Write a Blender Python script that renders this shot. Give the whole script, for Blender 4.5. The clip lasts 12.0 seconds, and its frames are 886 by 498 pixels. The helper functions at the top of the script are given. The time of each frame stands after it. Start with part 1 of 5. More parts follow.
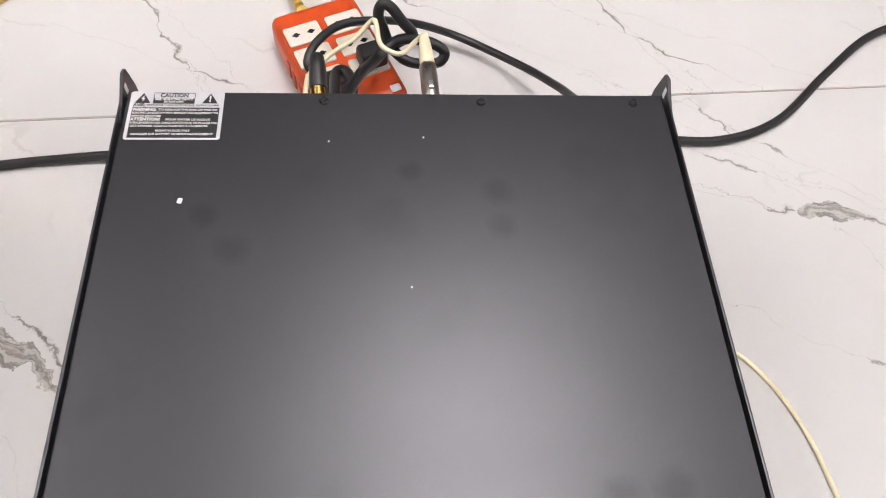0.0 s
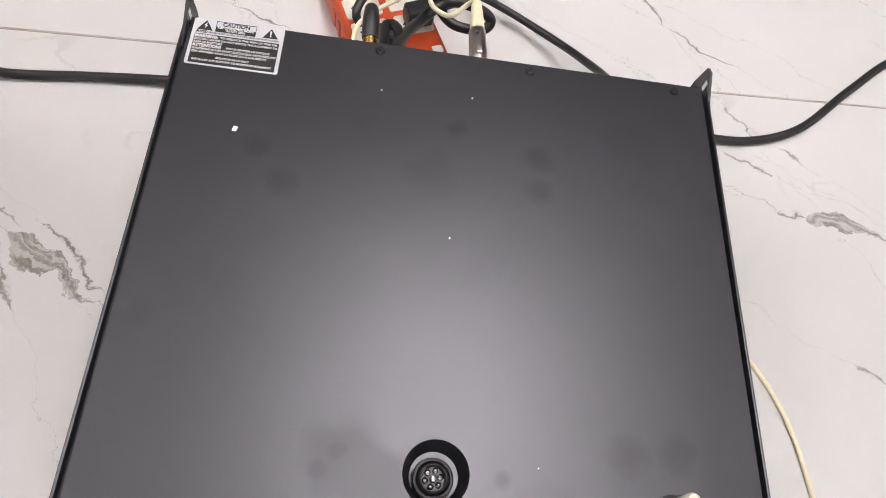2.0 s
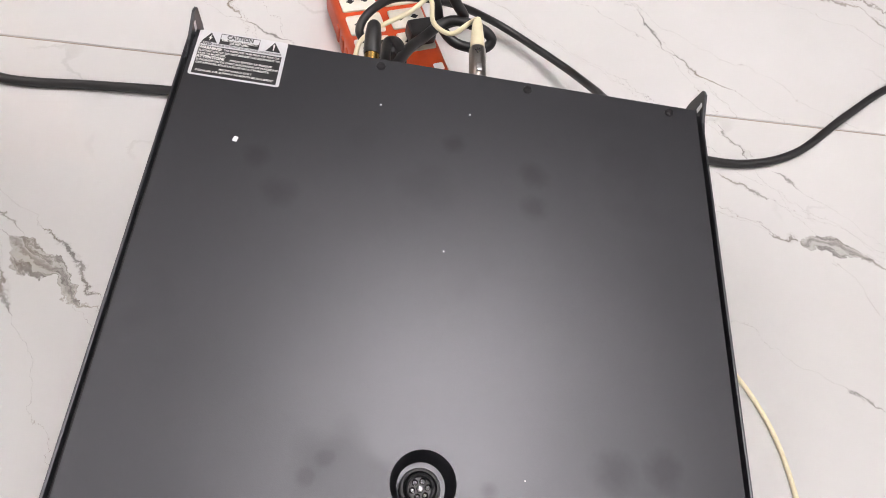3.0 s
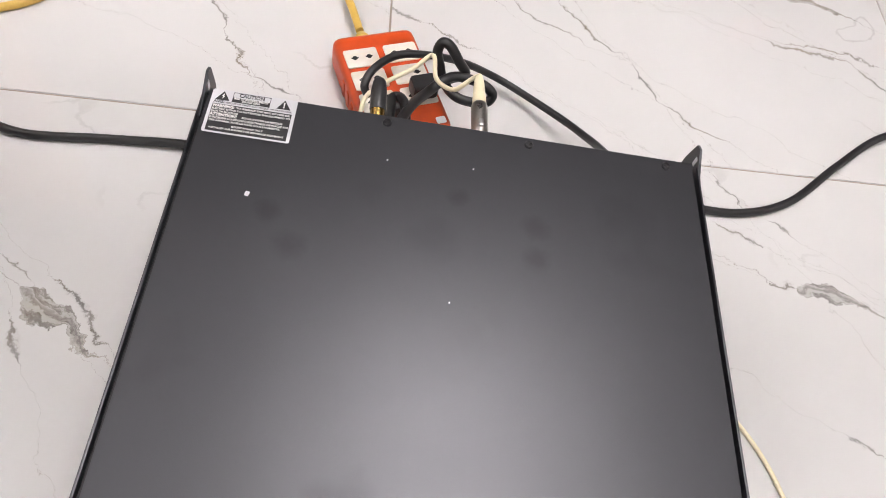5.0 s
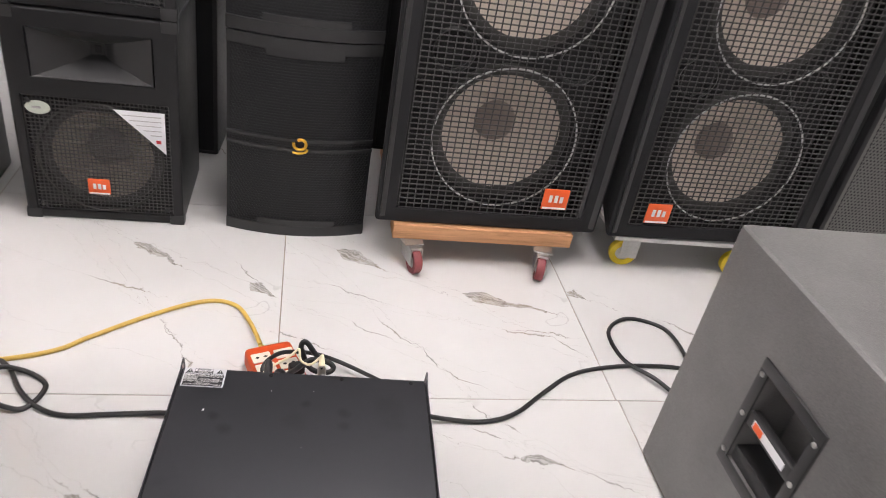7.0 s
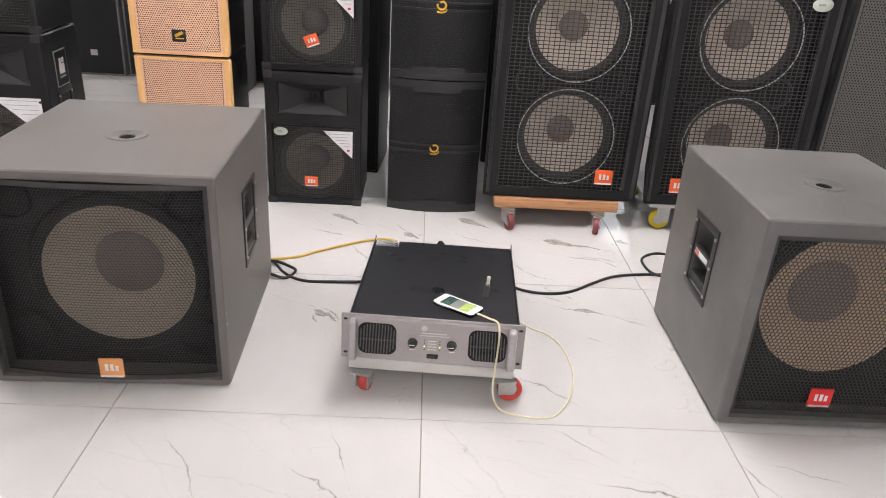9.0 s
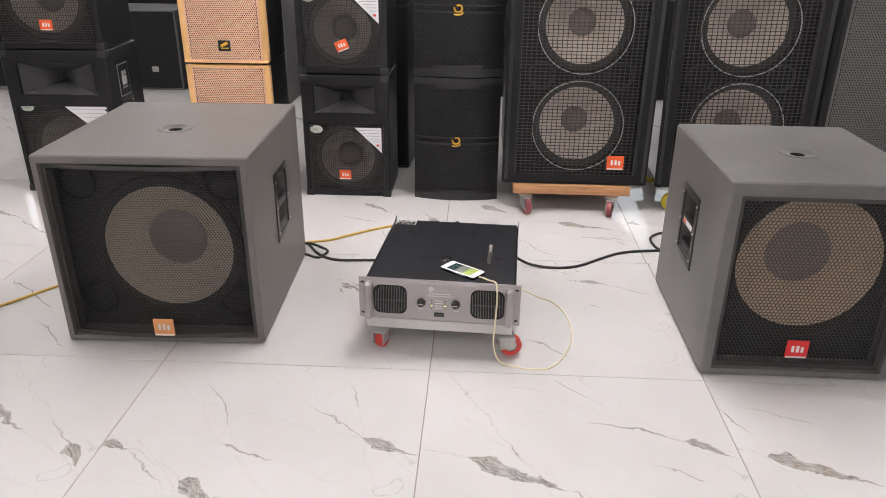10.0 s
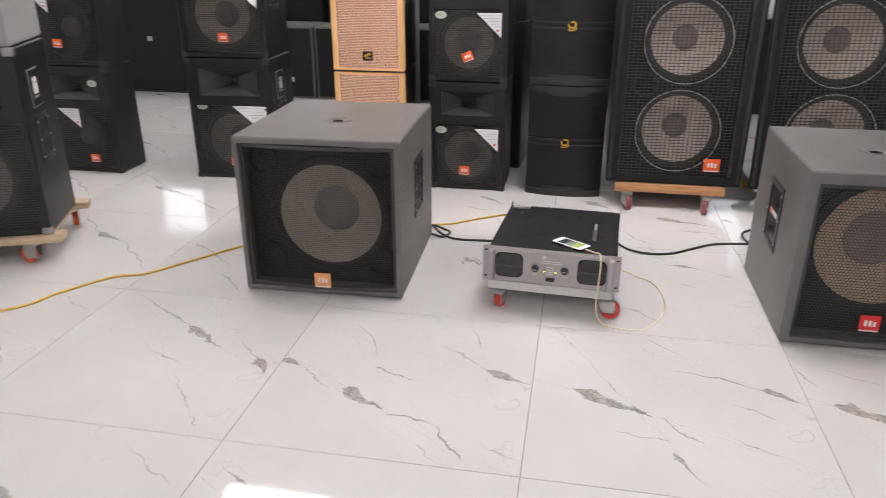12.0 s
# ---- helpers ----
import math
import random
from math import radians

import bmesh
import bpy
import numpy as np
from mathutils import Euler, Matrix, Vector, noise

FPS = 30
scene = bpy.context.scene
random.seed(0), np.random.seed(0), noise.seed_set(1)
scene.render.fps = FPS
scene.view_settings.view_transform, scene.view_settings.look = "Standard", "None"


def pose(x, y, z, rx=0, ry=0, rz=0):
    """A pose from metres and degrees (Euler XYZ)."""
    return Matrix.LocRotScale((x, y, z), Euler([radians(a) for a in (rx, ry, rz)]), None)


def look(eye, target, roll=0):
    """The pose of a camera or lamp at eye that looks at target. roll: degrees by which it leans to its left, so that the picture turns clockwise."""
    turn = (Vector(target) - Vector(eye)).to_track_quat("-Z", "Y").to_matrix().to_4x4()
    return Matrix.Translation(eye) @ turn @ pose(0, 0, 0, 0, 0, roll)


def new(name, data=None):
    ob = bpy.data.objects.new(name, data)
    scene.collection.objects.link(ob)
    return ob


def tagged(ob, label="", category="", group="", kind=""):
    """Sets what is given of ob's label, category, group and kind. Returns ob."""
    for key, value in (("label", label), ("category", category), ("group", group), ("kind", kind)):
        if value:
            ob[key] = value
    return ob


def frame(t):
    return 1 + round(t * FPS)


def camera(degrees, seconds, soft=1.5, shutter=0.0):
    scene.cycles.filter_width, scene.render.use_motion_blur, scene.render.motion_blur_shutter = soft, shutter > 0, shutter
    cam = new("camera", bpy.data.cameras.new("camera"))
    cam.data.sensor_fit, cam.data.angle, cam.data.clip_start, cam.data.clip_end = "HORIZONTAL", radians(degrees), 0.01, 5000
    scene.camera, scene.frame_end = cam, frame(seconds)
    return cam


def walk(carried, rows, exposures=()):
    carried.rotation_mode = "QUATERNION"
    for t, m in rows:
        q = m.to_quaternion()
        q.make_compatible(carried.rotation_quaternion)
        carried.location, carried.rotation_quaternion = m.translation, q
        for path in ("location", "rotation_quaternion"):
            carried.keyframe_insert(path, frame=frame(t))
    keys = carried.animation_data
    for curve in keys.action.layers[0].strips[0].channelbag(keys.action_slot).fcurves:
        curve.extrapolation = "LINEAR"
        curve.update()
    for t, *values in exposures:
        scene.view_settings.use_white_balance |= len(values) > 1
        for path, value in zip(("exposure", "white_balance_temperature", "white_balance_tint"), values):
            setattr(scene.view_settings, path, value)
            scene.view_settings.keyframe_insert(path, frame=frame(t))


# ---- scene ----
cam = camera(62.9, 12.0, soft=0.9, shutter=0.28)
PATH = [
    (0, (0.009, 0.252, 0.686), (0.237, 1.156, -1.084), 9.0),
    (0.5, (0.012, 0.261, 0.678), (0.278, 1.097, -1.12), 12.7),
    (1, (-0.004, 0.253, 0.684), (0.276, 1.063, -1.123), 15.9),
    (1.5, (-0.025, 0.24, 0.689), (0.248, 1.061, -1.115), 18.0),
    (2, (-0.033, 0.23, 0.696), (0.238, 1.069, -1.099), 19.4),
    (2.5, (-0.028, 0.221, 0.7), (0.239, 1.079, -1.087), 19.6),
    (3, (-0.028, 0.224, 0.702), (0.235, 1.106, -1.073), 19.6),
    (5, (-0.037, 0.223, 0.717), (0.224, 1.21, -1.002), 17.9),
    (5.5, (-0.036, 0.222, 0.718), (0.231, 1.253, -0.975), 17.0),
    (5.8, (-0.032, 0.221, 0.749), (0.243, 1.282, -0.924), 16.2),
    (6, (-0.038, 0.209, 0.826), (0.28, 1.325, -0.803), 16.4),
    (6.2, (-0.034, 0.162, 0.927), (0.333, 1.397, -0.604), 15.4),
    (6.5, (-0.019, 0.023, 1.075), (0.41, 1.451, -0.258), 13.8),
    (6.7, (0.004, -0.13, 1.127), (0.438, 1.405, -0.078), 12.0),
    (8.3, (0.018, -1.227, 1.192), (0.17, 0.557, 0.302), 7.8),
    (8.5, (-0.003, -1.321, 1.195), (0.112, 0.476, 0.324), 6.7),
    (9, (-0.033, -1.528, 1.201), (0.039, 0.286, 0.361), 3.7),
    (9.5, (0.074, -1.691, 1.199), (0.059, 0.131, 0.373), 1.6),
    (10, (0.123, -1.798, 1.197), (0.034, 0.026, 0.381), 0.6),
    (10.5, (0.075, -1.932, 1.2), (-0.004, -0.105, 0.39), 0.2),
    (11, (0.051, -2.05, 1.204), (-0.024, -0.221, 0.4), 0.1),
    (11.5, (0.095, -2.153, 1.228), (-0.042, -0.32, 0.439), 0.3),
    (12, (0.08, -2.257, 1.223), (-0.262, -0.443, 0.452), -0.0),
]
walk(cam, [(t, look(eye, target, roll)) for t, eye, target, roll in PATH],
     exposures=((0, 0.48), (5.5, 0.46), (6.1, 0.40), (6.7, 0.50), (8.3, 0.54), (9.5, 0.48), (10.5, 0.36), (12.0, 0.34)))

# ---- light: a showroom under rows of ceiling lights, some of them unseen and added, pale daylight outside its high window ----
world = bpy.data.worlds.new("World")
scene.world = world
world.use_nodes = True
world.node_tree.nodes["Background"].inputs[0].default_value = (0.9, 0.95, 1.0, 1)
world.node_tree.nodes["Background"].inputs[1].default_value = 2.2
LAMP = 25.0
ROOM = (-7.2, 5.6, -6.4, 6.4, 3.2)


# ---- materials ----
def ramp(nt, fac, stops):
    n = nt.nodes.new("ShaderNodeValToRGB")
    els = n.color_ramp.elements
    while len(els) < len(stops):
        els.new(0.5)
    for e, (p, c) in zip(els, stops):
        e.position, e.color = p, (*c, 1) if len(c) == 3 else c
    nt.links.new(fac, n.inputs[0])
    return n.outputs[0]


def math_node(nt, op, a, b=None, c=None, clamp=False):
    n = nt.nodes.new("ShaderNodeMath")
    n.operation, n.use_clamp = op, clamp
    for i, v in enumerate((a, b, c)):
        if v is None:
            continue
        if isinstance(v, (int, float)):
            n.inputs[i].default_value = v
        else:
            nt.links.new(v, n.inputs[i])
    return n.outputs[0]


def noise_node(nt, coord, scale, detail=4, rough=0.55, w=None, distort=0.0):
    n = nt.nodes.new("ShaderNodeTexNoise")
    n.noise_dimensions = "4D" if w is not None else "3D"
    nt.links.new(coord, n.inputs["Vector"])
    n.inputs["Scale"].default_value, n.inputs["Detail"].default_value = scale, detail
    n.inputs["Roughness"].default_value, n.inputs["Distortion"].default_value = rough, distort
    if w is not None:
        nt.links.new(w, n.inputs["W"])
    return n.outputs["Fac"]


def surface(name, c1, c2=None, rough=0.5, metal=0.0, scale=6.0, fine=180.0, bump=0.0, rough_var=0.08, spec=0.5, emit=0.0, coat=0.0):
    """A paint, plastic, metal or cloth: two tones in slow clouds, a fine grain in the relief, uneven gloss."""
    c2 = c2 or tuple(v * 0.8 for v in c1)
    m = bpy.data.materials.new(name)
    m.use_nodes = True
    nt = m.node_tree
    bs = nt.nodes["Principled BSDF"]
    co = nt.nodes.new("ShaderNodeTexCoord").outputs["Object"]
    big = noise_node(nt, co, scale, 5, 0.6)
    small = noise_node(nt, co, fine, 2, 0.5)
    mixed = math_node(nt, "MULTIPLY_ADD", small, 0.35, math_node(nt, "MULTIPLY", big, 0.65))
    nt.links.new(ramp(nt, mixed, [(0.32, c2), (0.66, c1)]), bs.inputs["Base Color"])
    nt.links.new(math_node(nt, "MULTIPLY_ADD", big, 2 * rough_var, rough - rough_var, clamp=True), bs.inputs["Roughness"])
    bs.inputs["Metallic"].default_value, bs.inputs["Specular IOR Level"].default_value = metal, spec
    bs.inputs["Coat Weight"].default_value = coat
    if bump:
        b = nt.nodes.new("ShaderNodeBump")
        b.inputs["Strength"].default_value, b.inputs["Distance"].default_value = bump, 0.001
        nt.links.new(small, b.inputs["Height"])
        nt.links.new(b.outputs[0], bs.inputs["Normal"])
    if emit:
        bs.inputs["Emission Color"].default_value, bs.inputs["Emission Strength"].default_value = (*c1, 1), emit
    return m


CAB = surface("textured_cabinet_paint", (0.152, 0.141, 0.135), (0.118, 0.110, 0.105), 0.44, scale=3, fine=420, bump=0.5)
CAB_R = surface("worn_cabinet_paint", (0.190, 0.185, 0.182), (0.085, 0.083, 0.082), 0.42, scale=2.6, fine=420, bump=0.5)
BLACK = surface("black_cabinet_paint", (0.013, 0.013, 0.0142), (0.009, 0.009, 0.010), 0.40, scale=5, fine=380, bump=0.4, spec=0.36)
CARPET = surface("black_carpet_covering", (0.014, 0.014, 0.0155), (0.010, 0.010, 0.0115), 0.75, scale=8, fine=600, bump=0.7, spec=0.3)
PLASTIC = surface("black_plastic", (0.024, 0.024, 0.025), (0.018, 0.018, 0.019), 0.36, fine=500, bump=0.2)
BAFFLE = surface("matt_black_baffle", (0.012, 0.012, 0.013), None, 0.8)
GRILLE = surface("black_painted_steel", (0.056, 0.054, 0.053), None, 0.5, scale=12, metal=0.2)
GRILLE_B = surface("black_perforated_steel", (0.017, 0.0174, 0.0195), None, 0.36, scale=10, metal=0.2)
WIRE = surface("dark_coated_wire", (0.075, 0.073, 0.073), None, 0.36, metal=0.3)
CONE_TAN = surface("tan_paper_cone", (0.56, 0.43, 0.31), (0.46, 0.35, 0.25), 0.9, scale=9, fine=260, bump=0.4)
CONE_GREY = surface("grey_paper_cone", (0.35, 0.30, 0.245), (0.295, 0.255, 0.21), 0.9, scale=7, fine=260, bump=0.4)
CONE_PALE = surface("pale_ribbed_paper_cone", (0.70, 0.61, 0.53), (0.58, 0.50, 0.43), 0.9, scale=8, fine=200, bump=0.5)
CONE_BLACK = surface("black_paper_cone", (0.05, 0.047, 0.045), (0.035, 0.033, 0.032), 0.8, scale=8, fine=200, bump=0.4)
CONE_DARK = surface("dark_paper_cone", (0.30, 0.27, 0.23), (0.24, 0.21, 0.18), 0.85, scale=8, fine=200, bump=0.4)
CAP = surface("dark_dust_cap", (0.17, 0.15, 0.14), None, 0.7)
CAP_TAN = surface("brown_dust_cap", (0.26, 0.21, 0.19), None, 0.75)
SLAT = surface("grey_slat", (0.11, 0.107, 0.107), None, 0.5)
SURROUND = surface("rubber_surround", (0.05, 0.048, 0.046), None, 0.7)
RINGMETAL = surface("bright_basket_rim", (0.74, 0.74, 0.74), None, 0.4, metal=0.4)
ORANGE = surface("orange_badge", (0.85, 0.13, 0.03), (0.78, 0.11, 0.025), 0.35)
AMBER = surface("amber_foil_badge", (0.80, 0.36, 0.14), (0.72, 0.30, 0.10), 0.35)
RED = surface("red_badge", (0.75, 0.03, 0.03), (0.66, 0.02, 0.025), 0.35)
INKWHITE = surface("white_print", (0.8, 0.78, 0.76), None, 0.5)
INKBLACK = surface("black_print", (0.012, 0.012, 0.013), None, 0.45)
INKPALE = surface("pale_grey_print", (0.60, 0.57, 0.57), None, 0.5)
LABELPAPER = surface("greyish_white_label", (0.56, 0.56, 0.58), (0.50, 0.50, 0.52), 0.5, fine=90)
INKGREY = surface("grey_print", (0.42, 0.41, 0.40), None, 0.5)
INKRED = surface("red_print", (0.7, 0.04, 0.05), None, 0.5)
GOLDINK = surface("gold_badge", (0.80, 0.48, 0.06), (0.7, 0.38, 0.05), 0.3, metal=0.6)
PAPER = surface("white_paper_tag", (0.78, 0.78, 0.80), (0.70, 0.70, 0.73), 0.7, fine=90)
SILVERSTK = surface("pale_silver_sticker", (0.62, 0.66, 0.58), (0.5, 0.55, 0.48), 0.3, metal=0.3)
PANEL = surface("brushed_silver_front", (0.40, 0.37, 0.37), (0.34, 0.315, 0.315), 0.38, metal=0.55, scale=5, fine=240)
PANEL_EDGE = surface("silver_panel_handle", (0.44, 0.41, 0.42), (0.36, 0.34, 0.35), 0.36, metal=0.55, scale=5, fine=240)
STEEL = surface("zinc_plated_steel", (0.55, 0.55, 0.54), (0.42, 0.42, 0.41), 0.35, metal=0.9, scale=20)
WORNSTEEL = surface("worn_grey_steel", (0.34, 0.33, 0.33), (0.2, 0.195, 0.195), 0.42, metal=0.6, scale=30)
PALECAB = surface("pale_grey_cabinet_paint", (0.34, 0.335, 0.33), (0.28, 0.275, 0.27), 0.5, fine=300, bump=0.4)
NICKEL = surface("satin_nickel_plug", (0.42, 0.40, 0.37), (0.33, 0.31, 0.29), 0.3, metal=0.95, scale=30)
BRASS = surface("gold_plated_brass", (0.36, 0.23, 0.07), (0.28, 0.17, 0.05), 0.25, metal=1.0)
SCREW = surface("black_oxide_screw", (0.03, 0.03, 0.032), None, 0.42, metal=0.6)
SOCKETSTEEL = surface("polished_dark_steel", (0.22, 0.22, 0.225), (0.10, 0.10, 0.105), 0.16, metal=1.0, scale=400)
CABLE = surface("black_rubber_cable", (0.016, 0.016, 0.017), None, 0.42, scale=30)
CREAM = surface("cream_cable", (0.74, 0.68, 0.48), (0.66, 0.60, 0.40), 0.45, scale=30)
WHITECAB = surface("white_cable", (0.80, 0.74, 0.53), (0.74, 0.67, 0.45), 0.4, scale=30)
YELLOW = surface("yellow_cable", (0.62, 0.42, 0.09), (0.52, 0.34, 0.07), 0.45, scale=25)
SOCKET = surface("orange_plastic", (0.60, 0.072, 0.012), (0.50, 0.06, 0.010), 0.42, scale=14, fine=120, bump=0.1)
OUTLET = surface("ivory_outlet_plastic", (0.74, 0.70, 0.62), (0.66, 0.61, 0.53), 0.4, scale=30)
BOARD = surface("grey_white_board", (0.58, 0.57, 0.55), (0.48, 0.47, 0.45), 0.5, scale=8)
REDWHEEL = surface("red_polyurethane_wheel", (0.62, 0.06, 0.05), (0.5, 0.045, 0.04), 0.4)
PLUMWHEEL = surface("dark_red_wheel", (0.24, 0.055, 0.06), (0.17, 0.04, 0.045), 0.5)
YELWHEEL = surface("yellow_wheel", (0.72, 0.55, 0.02), (0.6, 0.44, 0.02), 0.45)
ORWHEEL = surface("orange_wheel", (0.75, 0.14, 0.05), (0.6, 0.1, 0.04), 0.45)
GOLDCLOTH = surface("rose_gold_perforated_steel", (0.88, 0.54, 0.38), (0.80, 0.47, 0.32), 0.45, metal=0.0, scale=8)
GOLDRAIL = surface("gold_painted_rail", (0.90, 0.56, 0.25), (0.80, 0.46, 0.18), 0.35, metal=0.1, scale=6)
GOLDBACK = surface("brown_foam", (0.10, 0.045, 0.03), None, 0.9)
GREYGRILLE = surface("grey_perforated_steel", (0.145, 0.14, 0.136), None, 0.45, metal=0.3)
GREYCAB = surface("grey_cabinet_paint", (0.13, 0.13, 0.13), (0.1, 0.1, 0.1), 0.5, fine=300, bump=0.4)
WALLPAINT = surface("white_wall_paint", (0.78, 0.78, 0.77), (0.74, 0.74, 0.73), 0.7, scale=1.5, fine=60, bump=0.1)
CEILPAINT = surface("white_ceiling_paint", (0.80, 0.80, 0.80), (0.76, 0.76, 0.76), 0.8, scale=1.0)
PANE = bpy.data.materials.new("clear_window_glass")
PANE.use_nodes = True
PANE.node_tree.nodes["Principled BSDF"].inputs["Transmission Weight"].default_value = 1.0
PANE.node_tree.nodes["Principled BSDF"].inputs["Roughness"].default_value = 0.0
PANE.node_tree.nodes["Principled BSDF"].inputs["IOR"].default_value = 1.45
LIGHT = surface("lit_diffuser", (1.0, 0.935, 0.935), (1.0, 0.935, 0.935), 0.5, emit=LAMP)
GROUT = surface("beige_grout", (0.34, 0.29, 0.23), (0.26, 0.22, 0.18), 0.85, scale=14)
GLASS_BLACK = surface("black_glass", (0.01, 0.01, 0.012), None, 0.08)
SCREEN_WHITE = surface("lit_phone_screen_pale", (0.26, 0.28, 0.24), (0.20, 0.22, 0.19), 0.1, emit=0.12)
SCREEN_GREEN = surface("lit_phone_screen_green", (0.36, 0.50, 0.10), (0.50, 0.58, 0.26), 0.1, scale=90, emit=0.15)
SCREEN_DARK = surface("lit_phone_screen_dark", (0.015, 0.022, 0.022), (0.10, 0.20, 0.19), 0.1, scale=120, emit=0.1)
LEDGREEN = surface("yellow_green_led", (0.75, 1.0, 0.10), (0.75, 1.0, 0.10), 0.3, emit=5.0)


def wood(name, c1, c2):
    m = surface(name, c1, c2, 0.62, scale=5, fine=160, bump=0.3)
    nt = m.node_tree
    co = nt.nodes.new("ShaderNodeTexCoord").outputs["Object"]
    mp = nt.nodes.new("ShaderNodeMapping")
    mp.inputs["Scale"].default_value = (1.6, 26, 26)
    nt.links.new(co, mp.inputs["Vector"])
    grain = noise_node(nt, mp.outputs[0], 3.0, 6, 0.65, distort=0.8)
    nt.links.new(ramp(nt, grain, [(0.3, c2), (0.5, c1), (0.72, tuple(min(1, v * 1.25) for v in c1))]), nt.nodes["Principled BSDF"].inputs["Base Color"])
    return m


WOOD = wood("raw_pine_plank", (0.52, 0.27, 0.13), (0.34, 0.16, 0.075))
PLY = wood("raw_plywood", (0.50, 0.38, 0.25), (0.36, 0.26, 0.17))


def chassis_paint():
    """Satin black steel: fine powder grain, dull finger marks, a few specks of dust."""
    m = surface("satin_black_chassis", (0.0085, 0.0087, 0.0105), (0.0065, 0.0067, 0.0082), 0.385, scale=7, fine=1400, bump=0.06, rough_var=0.03, spec=0.80)
    nt = m.node_tree
    bs = nt.nodes["Principled BSDF"]
    co = nt.nodes.new("ShaderNodeTexCoord").outputs["Object"]
    marks = ramp(nt, noise_node(nt, co, 9, 3, 0.5), [(0.59, (0, 0, 0)), (0.68, (0.5, 0.5, 0.5))])
    bs.inputs["Specular Tint"].default_value = (0.93, 0.94, 1.0, 1)
    ragged = noise_node(nt, co, 60, 4, 0.6)
    for x, y, r in ((0.072, 0.436, 0.017), (0.074, 0.404, 0.015), (-0.125, 0.385, 0.018), (-0.145, 0.415, 0.014), (-0.062, 0.196, 0.012), (-0.072, 0.183, 0.010),
                    (0.128, 0.205, 0.020), (0.165, 0.210, 0.018), (0.005, 0.455, 0.012), (0.045, 0.185, 0.008)):
        d = nt.nodes.new("ShaderNodeVectorMath")
        d.operation = "DISTANCE"
        nt.links.new(co, d.inputs[0])
        d.inputs[1].default_value = (x, y, 0.124)
        print_ = math_node(nt, "MULTIPLY", math_node(nt, "SUBTRACT", 1.35, math_node(nt, "ADD", math_node(nt, "DIVIDE", d.outputs["Value"], r), math_node(nt, "MULTIPLY", ragged, 0.9)), clamp=True), 1.6, clamp=True)
        marks = math_node(nt, "MAXIMUM", marks, print_)
    rough = bs.inputs["Roughness"].links[0].from_socket
    nt.links.new(math_node(nt, "MULTIPLY_ADD", marks, 0.07, rough, clamp=True), bs.inputs["Roughness"])
    nt.links.new(math_node(nt, "MULTIPLY_ADD", marks, -0.17, 0.80), bs.inputs["Specular IOR Level"])
    vor = nt.nodes.new("ShaderNodeTexVoronoi")
    nt.links.new(co, vor.inputs["Vector"])
    vor.inputs["Scale"].default_value = 16
    dust = math_node(nt, "LESS_THAN", vor.outputs["Distance"], 0.008)
    mix = nt.nodes.new("ShaderNodeMixRGB")
    nt.links.new(dust, mix.inputs[0])
    nt.links.new(bs.inputs["Base Color"].links[0].from_socket, mix.inputs[1])
    mix.inputs[2].default_value = (0.35, 0.34, 0.33, 1)
    nt.links.new(mix.outputs[0], bs.inputs["Base Color"])
    return m


CHASSIS = chassis_paint()


